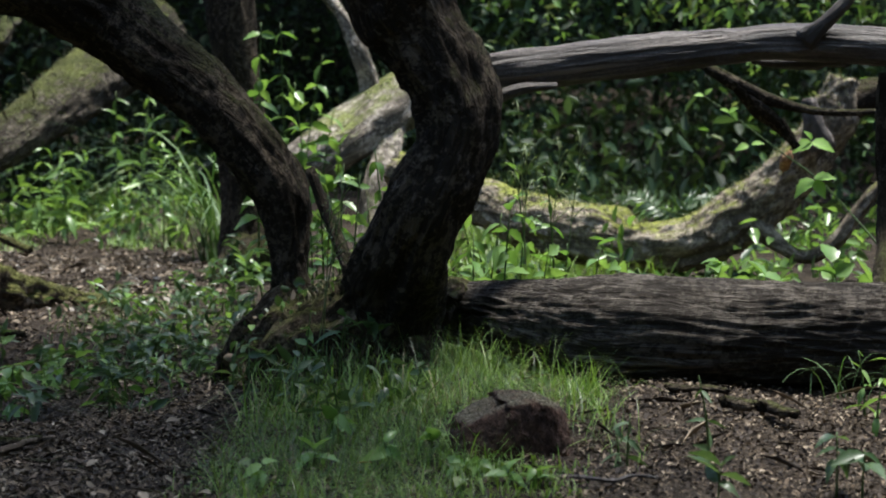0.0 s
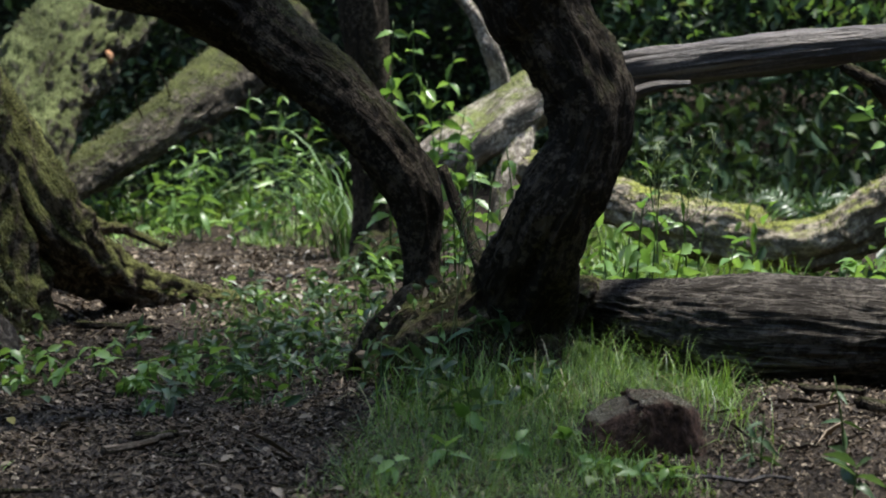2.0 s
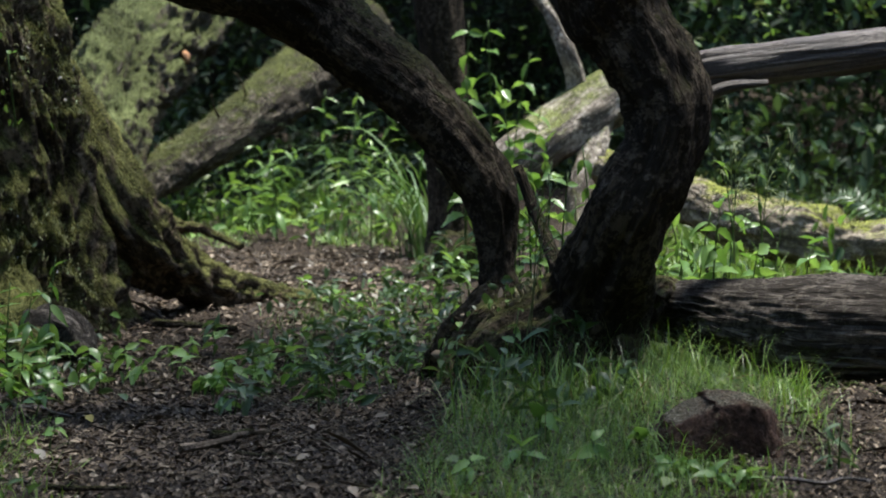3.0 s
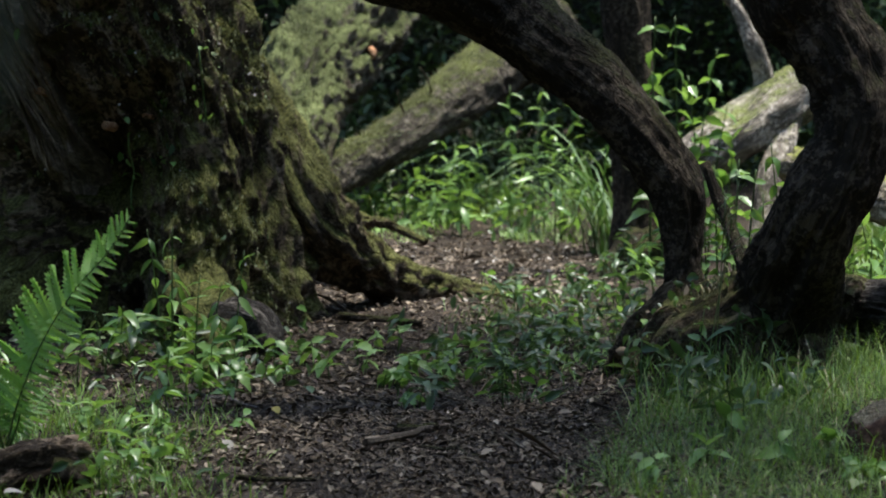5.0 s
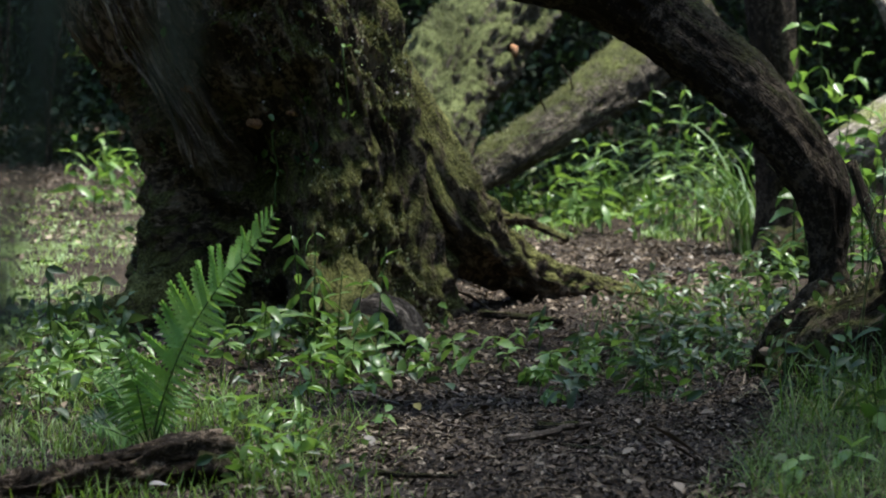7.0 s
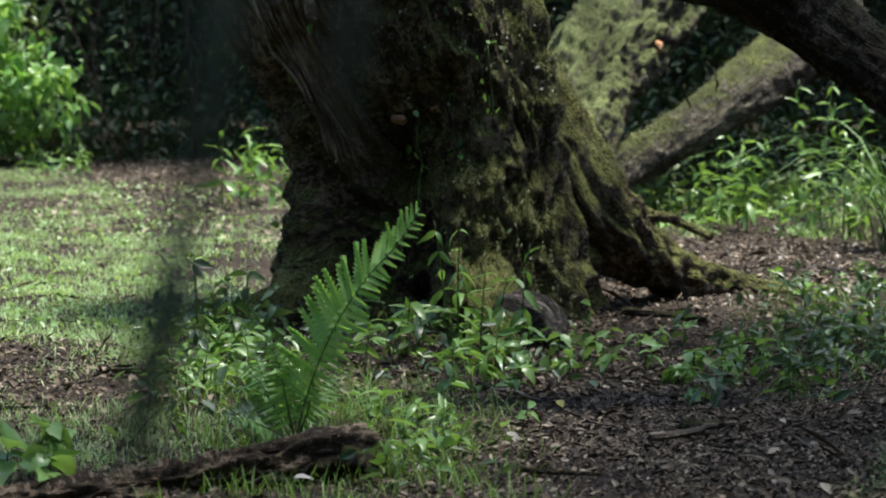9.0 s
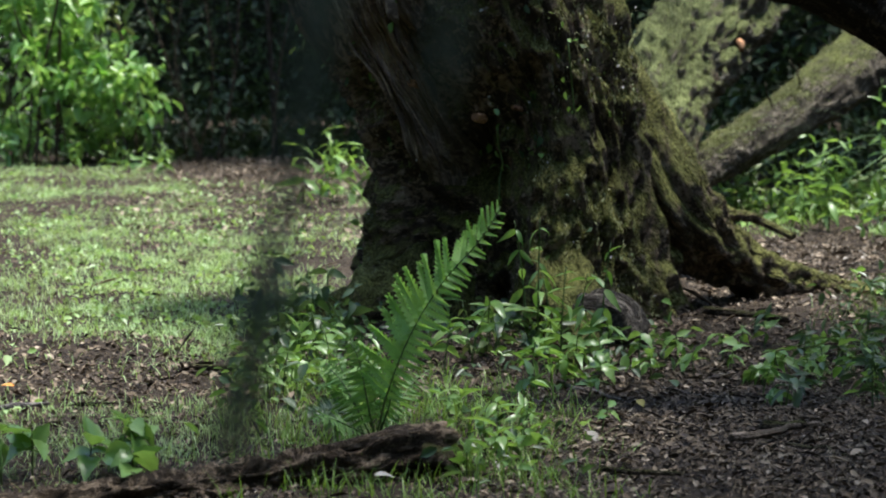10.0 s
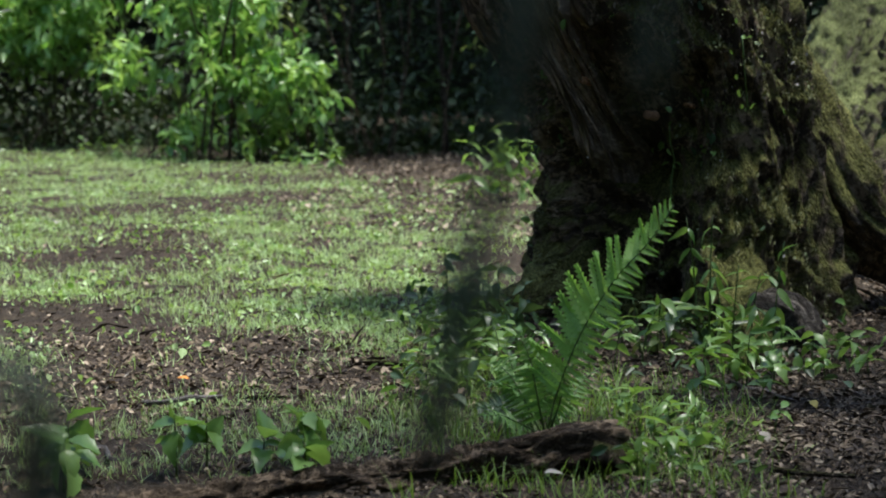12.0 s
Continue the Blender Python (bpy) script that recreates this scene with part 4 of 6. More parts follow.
def plant(name, place, tall, kind, count, size, label, group, rng, lean=0.12, top=False):
    """A leafy plant: a thin curved stem and single leaves set along it."""
    x, y = place
    z = height(x, y) - 0.01
    ob = thing(name, (x, y, z), label, "plant", group)
    dx, dy = rng.normal(0, lean) * tall, rng.normal(0, lean) * tall
    pts = [(x + dx * t * t, y + dy * t * t, z + tall * t) for t in (0, 0.35, 0.7, 1.0)]
    r = 0.0035 + tall * 0.003
    part("stem", stalk(pts, r, r * 0.4), ob)
    meshes = LEAVES[kind]
    a = rng.uniform(0, 6.28)
    for i in range(count):
        t = (0.55 + 0.45 * (i // 2 * 2 + 1) / count) if top else (0.12 + 0.88 * (i // 2 * 2 + 1) / count)
        t = min(1.0, t)
        a += math.pi if i % 2 else math.pi / 2 + rng.normal(0, 0.35)
        p = (x + dx * t * t, y + dy * t * t, z + tall * t)
        k = size * (1.15 - 0.5 * t if not top else 0.8 + 0.3 * rng.uniform(0, 1)) * rng.uniform(0.75, 1.2)
        ob_leaf = part("leaf", meshes[rng.integers(0, 3)], None)
        up = rng.normal(-8, 30) if not top else rng.normal(2, 28)
        ob_leaf.parent = ob
        ob_leaf.matrix_parent_inverse = Matrix.Translation((x, y, z)).inverted()
        ob_leaf.matrix_basis = Matrix.Translation(p) @ Euler((rng.normal(0, 0.6), -radians(up), a)).to_matrix().to_4x4() @ Matrix.Scale(k, 4)
    return ob


prng = np.random.default_rng(11)


def grow(spots, name, tall, kind, count, size, label, group, **kw):
    for s in spots:
        h = tall * prng.uniform(0.75, 1.25)
        plant(name, s[:2], h, kind, count, size * prng.uniform(0.85, 1.15), label, group, prng, **kw)


def spots_in(q, n):
    return [tuple(p) for p in in_quad(q, int(n * 1.25), prng, 0.12)]


# tall herbs behind the low log and round the forked tree
for p, h, n, k, s in (((0.114, 7.621), 0.50, 12, "nettle", 0.12), ((0.169, 7.82), 0.58, 12, "lance", 0.14), ((0.221, 7.518), 0.62, 14, "nettle", 0.12), ((0.295, 7.916), 0.60, 12, "lance", 0.15),
                      ((0.366, 7.713), 0.46, 10, "nettle", 0.12), ((0.091, 8.021), 0.40, 10, "oval", 0.10), ((0.217, 8.119), 0.46, 12, "oval", 0.11), ((0.447, 8.009), 0.78, 14, "lance", 0.10),
                      ((0.356, 8.214), 0.80, 14, "nettle", 0.10), ((0.468, 7.807), 0.46, 8, "oval", 0.08), ((0.573, 7.9), 0.44, 8, "oval", 0.10), ((0.66, 7.894), 0.42, 8, "oval", 0.10), ((0.155, 8.42), 0.66, 12, "lance", 0.14)):
    plant("nettle", p, h, k, n, s, "bright green leafy herb growing behind the fallen log", "herbs behind the log", prng)
for p, h in (((1.014, 7.754), 0.38), ((1.124, 7.84), 0.38), ((1.198, 7.626), 0.33), ((1.308, 7.71), 0.31), ((1.422, 7.689), 0.38), ((1.505, 7.571), 0.40), ((1.606, 7.652), 0.36), ((0.956, 8.266), 0.30)):
    plant("herb", p, h, "oval", 7, 0.11, "low broad-leaved herb behind the fallen log", "herbs behind the log", prng, top=True)
for p, h, n in (((-1.004, 11.033), 1.42, 20), ((-0.86, 11.045), 1.42, 22), ((-0.807, 11.383), 1.25, 20), ((-0.712, 11.389), 0.95, 16), ((-0.923, 10.877), 1.1, 16), ((-0.617, 11.395), 0.8, 14), ((-0.748, 11.219), 1.1, 18)):
    plant("nettle", p, h, "nettle", n, 0.155, "tall nettle with pointed bright leaves behind the tree", "tall nettles", prng, lean=0.06)
for p, h, n in (((-0.43, 7.409), 0.70, 14), ((-0.384, 7.512), 0.74, 14), ((-0.329, 7.314), 0.66, 12), ((-0.469, 7.406), 0.55, 12), ((-0.41, 7.61), 0.62, 12), ((-0.204, 7.819), 0.84, 14), ((-0.154, 7.72), 0.80, 10), ((-0.276, 7.717), 0.64, 12), ((-0.495, 7.305), 0.40, 10)):
    plant("nettle", p, h, "nettle", n, 0.10, "leafy shoot growing between the stems of the tree", "shoots at the forked tree", prng, lean=0.07)
for p, h, n, k, s in (((-0.628, 6.591), 0.26, 9, "shade", 0.10), ((-0.538, 6.398), 0.22, 8, "shade", 0.09), ((-0.461, 6.304), 0.26, 9, "shade", 0.10), ((-0.385, 6.209), 0.28, 7, "dock", 0.115), ((-0.314, 6.163), 0.30, 8, "shade", 0.11),
                      ((-0.248, 6.217), 0.30, 7, "dock", 0.12), ((-0.163, 6.269), 0.24, 8, "shade", 0.10), ((-0.703, 6.785), 0.24, 9, "shade", 0.10), ((-0.443, 6.556), 0.36, 9, "nettle", 0.09), ((-0.086, 6.321), 0.2, 7, "shade", 0.09)):
    plant("herb", p, h * 0.75, k, n, s * 0.72, "leafy herb growing before the tree's roots", "herbs at the forked tree", prng, lean=0.2)
for p, h, k, s in (((-0.8, 8.125), 0.14, "shade", 0.09), ((-0.593, 6.816), 0.12, "shade", 0.08), ((-0.797, 7.468), 0.13, "shade", 0.09), ((-0.513, 6.527), 0.15, "dock", 0.10), ((-0.337, 6.636), 0.24, "dock", 0.115), ((-0.249, 6.771), 0.20, "shade", 0.10),
                   ((-0.398, 6.44), 0.14, "shade", 0.09), ((-0.851, 8.879), 0.18, "shade", 0.10), ((-0.976, 9.365), 0.20, "shade", 0.11), ((-0.837, 9.566), 0.28, "shade", 0.11), ((-0.784, 9.909), 0.30, "shade", 0.10), ((-0.917, 9.848), 0.24, "nettle", 0.09)):
    plant("herb", p, h, k, 8, s, "dark leafy herb at the roots of the forked tree", "herbs at the forked tree", prng, top=True)
for p, h in (((-2.165, 14.229), 0.55), ((-1.775, 12.852), 0.78), ((-1.949, 13.559), 0.6), ((-1.719, 13.253), 0.62)):
    plant("herb", p, h, "lance", 12, 0.13, "upright herb with narrow leaves beside the sedge", "herbs by the sedge", prng)
# bright weeds behind the old tree's root
grow(spots_in([(-3.678, 14.593), (-2.911, 14.614), (-3.515, 17.0), (-4.391, 17.0)], 14), "weed", 0.34, "lance", 9, 0.12, "bright fresh weed growing in the clearing behind the tree", "weeds in the clearing")
grow(spots_in([(-2.784, 13.978), (-1.949, 13.492), (-2.457, 16.35), (-3.411, 17.123)], 12), "weed", 0.26, "nettle", 8, 0.10, "bright fresh weed growing in the clearing behind the tree", "weeds in the clearing")
grow(spots_in([(-3.271, 14.917), (-2.394, 14.41), (-3.013, 17.0), (-4.07, 17.0)], 8), "weed", 0.34, "nettle", 9, 0.12, "bright fresh weed growing in the clearing behind the tree", "weeds in the clearing")
# upright weeds in the clearing
grow(spots_in([(-3.309, 13.154), (-1.895, 13.032), (-2.124, 14.601), (-3.798, 15.268)], 16), "weed", 0.55, "lance", 12, 0.16, "upright fresh weed with narrow pale leaves in the clearing", "weeds in the clearing", lean=0.16)
grow(spots_in([(-3.326, 13.858), (-1.653, 13.464), (-1.852, 15.086), (-3.816, 16.086)], 14), "weed", 0.42, "pale", 10, 0.10, "upright fresh weed with pale leaves in the clearing", "weeds in the clearing", lean=0.16)
grow([(-2.212, 13.727), (-2.029, 13.549), (-1.822, 13.442), (-1.728, 13.455)], "weed", 0.85, "lance", 16, 0.17, "tall fresh weed with narrow leaves beside the sedge", "weeds in the clearing", lean=0.1)
# the dark patch of low herbs beside the forked tree
grow(spots_in([(-1.293, 7.322), (-0.732, 7.437), (-0.943, 9.556), (-1.66, 9.849)], 60), "mercury", 0.13, "dim", 9, 0.072, "low dark green woodland herb beside the path", "low herbs beside the path", top=True)
grow(spots_in([(-1.206, 9.526), (-0.757, 9.573), (-1.03, 12.124), (-1.357, 11.734)], 16), "mercury", 0.22, "dim", 9, 0.09, "low dark green woodland herb beside the path", "low herbs beside the path", top=True)
grow(spots_in([(-1.616, 6.823), (-1.271, 6.896), (-1.541, 8.1), (-1.893, 8.193)], 14), "mercury", 0.10, "nettle", 6, 0.075, "small leafy herb sprouting on the path", "herbs on the path", top=True)
# yellow-green herbs at the old tree's foot
grow(spots_in([(-2.542, 6.498), (-2, 7.239), (-2.296, 8.219), (-3.035, 7.886)], 14), "mercury", 0.18, "lance", 7, 0.12, "fresh green woodland herb at the old tree's foot", "herbs at the old tree", top=True)
grow([(-2.56, 7.585), (-2.426, 7.465), (-2.399, 7.597), (-2.654, 7.721), (-2.302, 7.586), (-2.544, 7.716)], "nettle", 0.46, "lance", 12, 0.13, "leafy nettle growing at the old tree's foot", "nettles at the old tree")
grow([(-3.526, 7.497), (-3.36, 7.353), (-3.266, 7.309), (-3.285, 7.086), (-3.533, 7.404), (-3.524, 7.231)], "nettle", 0.34, "shade", 10, 0.10, "leafy nettle growing at the old tree's foot", "nettles at the old tree")
grow(spots_in([(-3.121, 7.036), (-2.501, 7.481), (-2.602, 7.781), (-3.257, 7.399)], 7), "herb", 0.18, "shade", 8, 0.085, "dark leafy herb against the old tree", "herbs at the old tree", top=True)
grow([(-2.785, 7.422), (-2.75, 7.519)], "sprout", 0.22, "pale", 6, 0.06, "thin sprout with few leaves on bare soil", "sprouts")
grow(spots_in([(-2.04, 5.303), (-1.543, 5.298), (-1.955, 6.316), (-2.351, 6.111)], 15), "herb", 0.10, "nettle", 7, 0.055, "low leafy herb in the grass", "herbs in the grass", top=True)
grow(spots_in([(-3.31, 4.447), (-2.709, 4.745), (-2.901, 5.081), (-3.527, 4.738)], 10), "herb", 0.16, "oval", 7, 0.10, "low broad-leaved herb in the grass", "herbs in the grass", top=True)
grow(spots_in([(-3.062, 6.155), (-2.801, 6.316), (-3.167, 7.14), (-3.424, 6.977)], 12), "herb", 0.14, "nettle", 7, 0.08, "low leafy herb in the grass", "herbs in the grass", top=True)
grow(spots_in([(-2.906, 6.269), (-2.464, 5.727), (-3.022, 7.244), (-3.324, 7.068)], 8), "nettle", 0.24, "lance", 10, 0.10, "fresh leafy herb round the fern", "herbs round the fern")
grow(spots_in([(-2.238, 5.722), (-1.608, 5.195), (-1.923, 6.093), (-2.469, 6.417)], 7), "herb", 0.12, "lance", 8, 0.085, "fresh narrow-leaved herb in the grass", "herbs in the grass", top=True)
grow(spots_in([(-1.519, 6.468), (-0.977, 6.907), (-1.178, 8.664), (-1.75, 8.266)], 20), "herb", 0.14, "dim", 9, 0.080, "narrow-leaved herb beside the path", "low herbs beside the path", top=True)
grow([(-6.674, 14.123), (-6.43, 13.906), (-6.479, 14.324), (-6.298, 14.186), (-6.38, 14.587), (-6.705, 14.66)], "herb", 0.55, "lance", 12, 0.20, "leafy herb at the far side of the clearing", "herbs across the clearing")
grow(spots_in([(-0.522, 5.333), (0.058, 5.281), (0.03, 5.823), (-0.434, 5.95)], 8), "herb", 0.09, "nettle", 6, 0.075, "small broad-leaved weed among the grass", "herbs in the grass", top=True)
grow(spots_in([(-1.538, 7.617), (-0.955, 7.561), (-1.05, 8.3), (-1.636, 8.33)], 10), "herb", 0.09, "nettle", 6, 0.07, "small broad-leaved weed on the path's edge", "low herbs beside the path", top=True)
grow(spots_in([(-12.478, 16.21), (-9.18, 17.17), (-10.037, 18.772), (-13.509, 17.549)], 16), "weed", 0.24, "lance", 9, 0.15, "low fresh weed along the edge of the clearing", "weeds along the clearing")
# single herbs between the fern and the root
hrng = np.random.default_rng(58)
for p, h in (((-2.27, 7.04), 0.13), ((-2.18, 7.2), 0.10), ((-2.231, 7.336), 0.15), ((-2.05, 7.42), 0.11), ((-2.166, 7.653), 0.15), ((-2.057, 7.846), 0.12), ((-1.93, 7.6), 0.10), ((-1.9, 7.95), 0.12), ((-2.12, 6.85), 0.10), ((-1.82, 7.75), 0.09), ((-2.3, 6.75), 0.11)):
    plant("herb", p, h, "nettle", 6, 0.085, "small leafy herb on the soil by the old root", "herbs at the old tree", hrng, top=True)
# front of the mound
for p, h, n, k, s in (((-0.316, 5.929), 0.16, 5, "dock", 0.115), ((-0.272, 6.048), 0.12, 4, "dock", 0.12), ((0.302, 6.869), 0.17, 5, "pale", 0.12), ((0.394, 6.967), 0.16, 4, "dock", 0.13)):
    plant("dock", p, h, k, n, s, "dock with drooping grey-green leaves in the grass", "docks in the grass", prng, top=True)
for p, h in (((0.506, 5.522), 0.16), ((0.488, 5.578), 0.12), ((0.723, 5.47), 0.28)):
    plant("wilted_herb", p, h, "dock", 6, 0.08, "wilted drooping herb on bare soil", "wilted herbs", prng)
grow([(0.105, 5.464), (0.179, 5.382), (0.253, 5.353), (0.06, 5.464)], "herb", 0.07, "nettle", 7, 0.07, "low leafy herb in front of the rock", "herbs by the rock", top=True)
grow([(0.704, 5.156), (1.026, 5.258), (1.084, 5.219)], "herb", 0.15, "shade", 6, 0.085, "low broad-leaved herb on bare soil", "herbs on bare soil", top=True)
grow([(1.254, 6.012), (1.255, 5.86)], "herb", 0.2, "lance", 7, 0.08, "slender herb on bare soil", "herbs on bare soil")


def sedge(place, tall, n, label, rng, lean=None):
    """A tussock of long arching blades; lean: the bearing, in radians, to which most of them fall."""
    x, y = place
    z = height(x, y)
    ob = thing("sedge", (x, y, z), label, "sedge", "sedge tussocks")
    for i in range(n):
        a = rng.uniform(0, 2 * np.pi) if lean is None or i % 4 == 0 else rng.normal(lean, 0.9)
        h = tall * rng.uniform(0.5, 1.2)
        out = h * rng.uniform(0.6, 1.9)
        w = tall * 0.0065 * rng.uniform(0.6, 1.4)
        ca, sa = math.cos(a), math.sin(a)
        bx, by = x + rng.normal(0, 0.05), y + rng.normal(0, 0.05)
        fall = rng.uniform(0.95, 1.5)
        v = []
        for t in (0, 0.15, 0.3, 0.45, 0.6, 0.75, 0.9, 1.0):
            d, zz = out * t ** 1.5, h * (1.7 * t - fall * t ** 2.4)
            k = w * (1 - t ** 3) + 0.0006
            v += [(bx + ca * d - sa * k, by + sa * d + ca * k, z + zz), (bx + ca * d + sa * k, by + sa * d - ca * k, z + zz)]
        part("blade", mesh_of("blade", v, [(j, j + 1, j + 3, j + 2) for j in range(0, 14, 2)], M_SEDGE), ob)


sedge((-1.377, 12.563), 0.95, 44, "sedge tussock of long arching shiny blades", prng, 3.3)
sedge((-1.428, 12.402), 0.7, 34, "sedge tussock of long arching shiny blades", prng, 3.6)
sedge((1.253, 6.263), 0.18, 16, "small sedge tussock beside the fallen log", prng)
sedge((-0.379, 6.75), 0.20, 14, "small sedge tussock at the tree's foot", prng)


def seed_stalk(place, tall, rng):
    x, y = place
    z = height(x, y)
    ob = thing("seed_stalk", (x, y, z), "thin stalk with sparse seed heads", "plant", "seed stalks")
    dx = rng.normal(0, 0.05)
    part("stem", stalk([(x + dx * t, y, z + tall * t) for t in (0, 0.5, 1.0)], 0.0025, 0.0015, mat=M_PALELEAF), ob)
    for i in range(7):
        t = 0.62 + 0.38 * i / 7
        a = i * 2.4
        p = Vector((x + dx * t, y, z + tall * t))
        q = p + Vector((math.cos(a) * 0.09 * (1.3 - t), math.sin(a) * 0.05, 0.06))
        part("twig", stalk([tuple(p), tuple((p + q) / 2 + Vector((0, 0, 0.01))), tuple(q)], 0.0015, 0.001, "twig", M_PALELEAF), ob)
        tagged(part("seed_head", leaf_sheet("seed", np.array([q + Vector((rng.normal(0, 0.008), rng.normal(0, 0.008), -0.012 * j)) for j in range(5)]), np.full(5, 0.012), M_PALELEAF, 0.8, 0.6, seed=i + 5), ob), kind="stuff")


for p, h in (((0.338, 7.714), 0.98), ((0.43, 7.709), 0.86), ((0.386, 7.812), 0.84), ((0.298, 7.616), 0.80), ((-0.428, 6.786), 0.62), ((-0.402, 6.786), 0.55)):
    seed_stalk(p, h, prng)


# the bramble shoot that hangs before the mossy limb
bramble = thing("bramble", (2.12, 8.85, 0.0), "arching bramble shoot with broad bright leaves", "bramble")
cane = [(2.12, 8.85, 0.016, 0.005), (1.991, 8.979, 0.325, 0.005), (1.81, 9.101, 0.561, 0.004), (1.657, 9.115, 0.711, 0.004), (1.484, 9.127, 0.835, 0.003), (1.275, 9.141, 0.99, 0.003), (1.138, 9.149, 1.079, 0.002)]
part("cane", limb(cane, M_STEM, 7, 0.05, 0, 0, name="cane"), bramble)
for p, size, a in (((1.642, 9.099, 0.863), 0.105, 200), ((1.642, 9.099, 0.863), 0.115, -12), ((1.642, 9.1, 0.873), 0.06, 115), ((1.651, 9.084, 0.697), 0.125, 214), ((1.651, 9.083, 0.692), 0.1, -62), ((1.651, 9.084, 0.702), 0.105, 6), ((1.271, 9.111, 0.991), 0.05, 150), ((1.271, 9.111, 0.991), 0.05, 40), ((1.276, 9.112, 1.001), 0.06, -60), ((1.36, 9.097, 0.846), 0.07, 190), ((1.373, 9.098, 0.851), 0.06, 10), ((1.157, 9.118, 1.065), 0.05, 160), ((1.164, 9.118, 1.07), 0.045, 60)):
    lf = part("leaf", LEAVES["bramble"][prng.integers(0, 2)], bramble)
    along = Vector((math.cos(radians(a)), -0.35, 0.8 * math.sin(radians(a)))).normalized()
    face = Vector((prng.normal(0, 0.15), -0.62, 0.78))
    face = (face - along * face.dot(along)).normalized()
    across = face.cross(along)
    lf.matrix_basis = Matrix([[along[k], across[k], face[k], p[k]] for k in range(3)] + [[0, 0, 0, 1]]) @ Matrix.Scale(size, 4)


# ---- ferns ----
def pinna_mesh(mat):
    n = 9
    v = [(0, 0, 0)]
    f = []
    for side in (1, -1):
        prev_mid = 0
        for i in range(n):
            t0, t1, t2 = i / n, (i + 0.55) / n, (i + 1) / n
            w = 0.185 * (1 - t0) ** 0.6 + 0.008
            m = len(v)
            v += [(t0 + 0.01, side * w * 0.42, 0.006), (t1 + 0.045, side * w, 0.012), (t2 + 0.01, side * w * 0.42, 0.006), (t2, 0, -0.04 * t2 - 0.10 * t2 * t2)]
            f += [(prev_mid, m, m + 1), (prev_mid, m + 1, m + 2), (prev_mid, m + 2, m + 3)]
            prev_mid = m + 3
    return mesh_of("pinna", v, f, mat)


PINNA = pinna_mesh(M_FERN)
PINNA_LOW = pinna_mesh(M_FERNLOW)
PINNA_DARK = pinna_mesh(M_LEAFDARK)


def frond(parent, pts, pairs, widest, mesh, rng, face, droop=0.22, short=1.0, lift=0.0):
    """A frond: an arching midrib and paired leaflets; face is the side that the frond turns to.
    short: the length of one side against the other; lift: how far the long side rises towards the tip."""
    c = spline([(*p, 0.004 - 0.003 * i / (len(pts) - 1)) for i, p in enumerate(pts)], 0.004)
    rib = part("frond", limb([tuple(q) for q in c[::12]], M_STEM, 6, 0.02, 0, 0, name="frond"), parent)
    face = np.array(face) / np.linalg.norm(face)
    for i in range(pairs):
        t = 0.16 + 0.83 * (i / pairs) ** 0.94
        j = min(len(c) - 2, int(t * (len(c) - 1)))
        tg = c[j + 1, :3] - c[j, :3]
        tg /= np.linalg.norm(tg)
        side = np.cross(tg, face)
        side /= np.linalg.norm(side)
        up = np.cross(side, tg)
        env = min(1.0, 0.74 + 1.1 * (t - 0.16)) * (1 - max(0, t - 0.45) / 0.58) ** 0.62 + 0.04
        for sgn in (1, -1):
            long_side = sgn < 0
            L = widest * env * (1.0 if long_side else short) * rng.uniform(0.88, 1.1)
            rise = (0.30 + lift * t * t) if long_side else 0.40
            xa = side * sgn * 0.85 + tg * rise + up * rng.normal(0.02, 0.14)
            xa += np.array([0, 0, -droop * (1 - 0.9 * t) * (0.5 if long_side and lift else 1.0)]) + rng.normal(0, 0.07, 3)
            xa /= np.linalg.norm(xa)
            za = up + rng.normal(0, 0.2, 3)
            za -= xa * (za @ xa)
            za /= np.linalg.norm(za)
            ya = np.cross(za, xa)
            o = part("pinna", mesh, rib)
            m = Matrix([[xa[k], ya[k], za[k], c[j, k]] for k in range(3)] + [[0, 0, 0, 1]])
            o.matrix_basis = m @ Matrix.Scale(L, 4)
    return rib


fern = thing("fern", (-2.509, 5.876, -0.016), "bright green fern with one tall upright frond", "fern")
frond(fern, [(-2.359, 5.513, 0.062), (-2.339, 5.507, 0.142), (-2.307, 5.496, 0.225), (-2.262, 5.491, 0.33), (-2.205, 5.491, 0.435), (-2.135, 5.507, 0.54), (-2.061, 5.521, 0.623), (-2.008, 5.538, 0.701), (-1.982, 5.543, 0.753)], 27, 0.145, PINNA, prng, (0.1, -0.75, 0.65), 0.40, 0.62, 0.75)
frond(fern, [(-2.498, 5.829, 0.004), (-2.517, 5.853, 0.115), (-2.569, 5.885, 0.215), (-2.658, 5.955, 0.292)], 13, 0.060, PINNA_LOW, prng, (-0.6, -0.8, 0.5), 0.4)
frond(fern, [(-2.478, 5.761, 0.018), (-2.505, 5.694, 0.107), (-2.547, 5.621, 0.169), (-2.588, 5.547, 0.178)], 13, 0.060, PINNA_LOW, prng, (-0.3, -0.6, 0.9), 0.4)
frond(fern, [(-2.477, 5.87, -0.002), (-2.502, 6.022, 0.052), (-2.498, 6.132, 0.108), (-2.483, 6.246, 0.138)], 13, 0.055, PINNA_LOW, prng, (0.5, -0.6, 0.8), 0.4)
frond(fern, [(-2.506, 5.803, 0.008), (-2.578, 5.771, 0.054), (-2.642, 5.742, 0.073), (-2.697, 5.716, 0.056)], 16, 0.08, PINNA_DARK, prng, (0, -0.7, 0.9), 0.4)
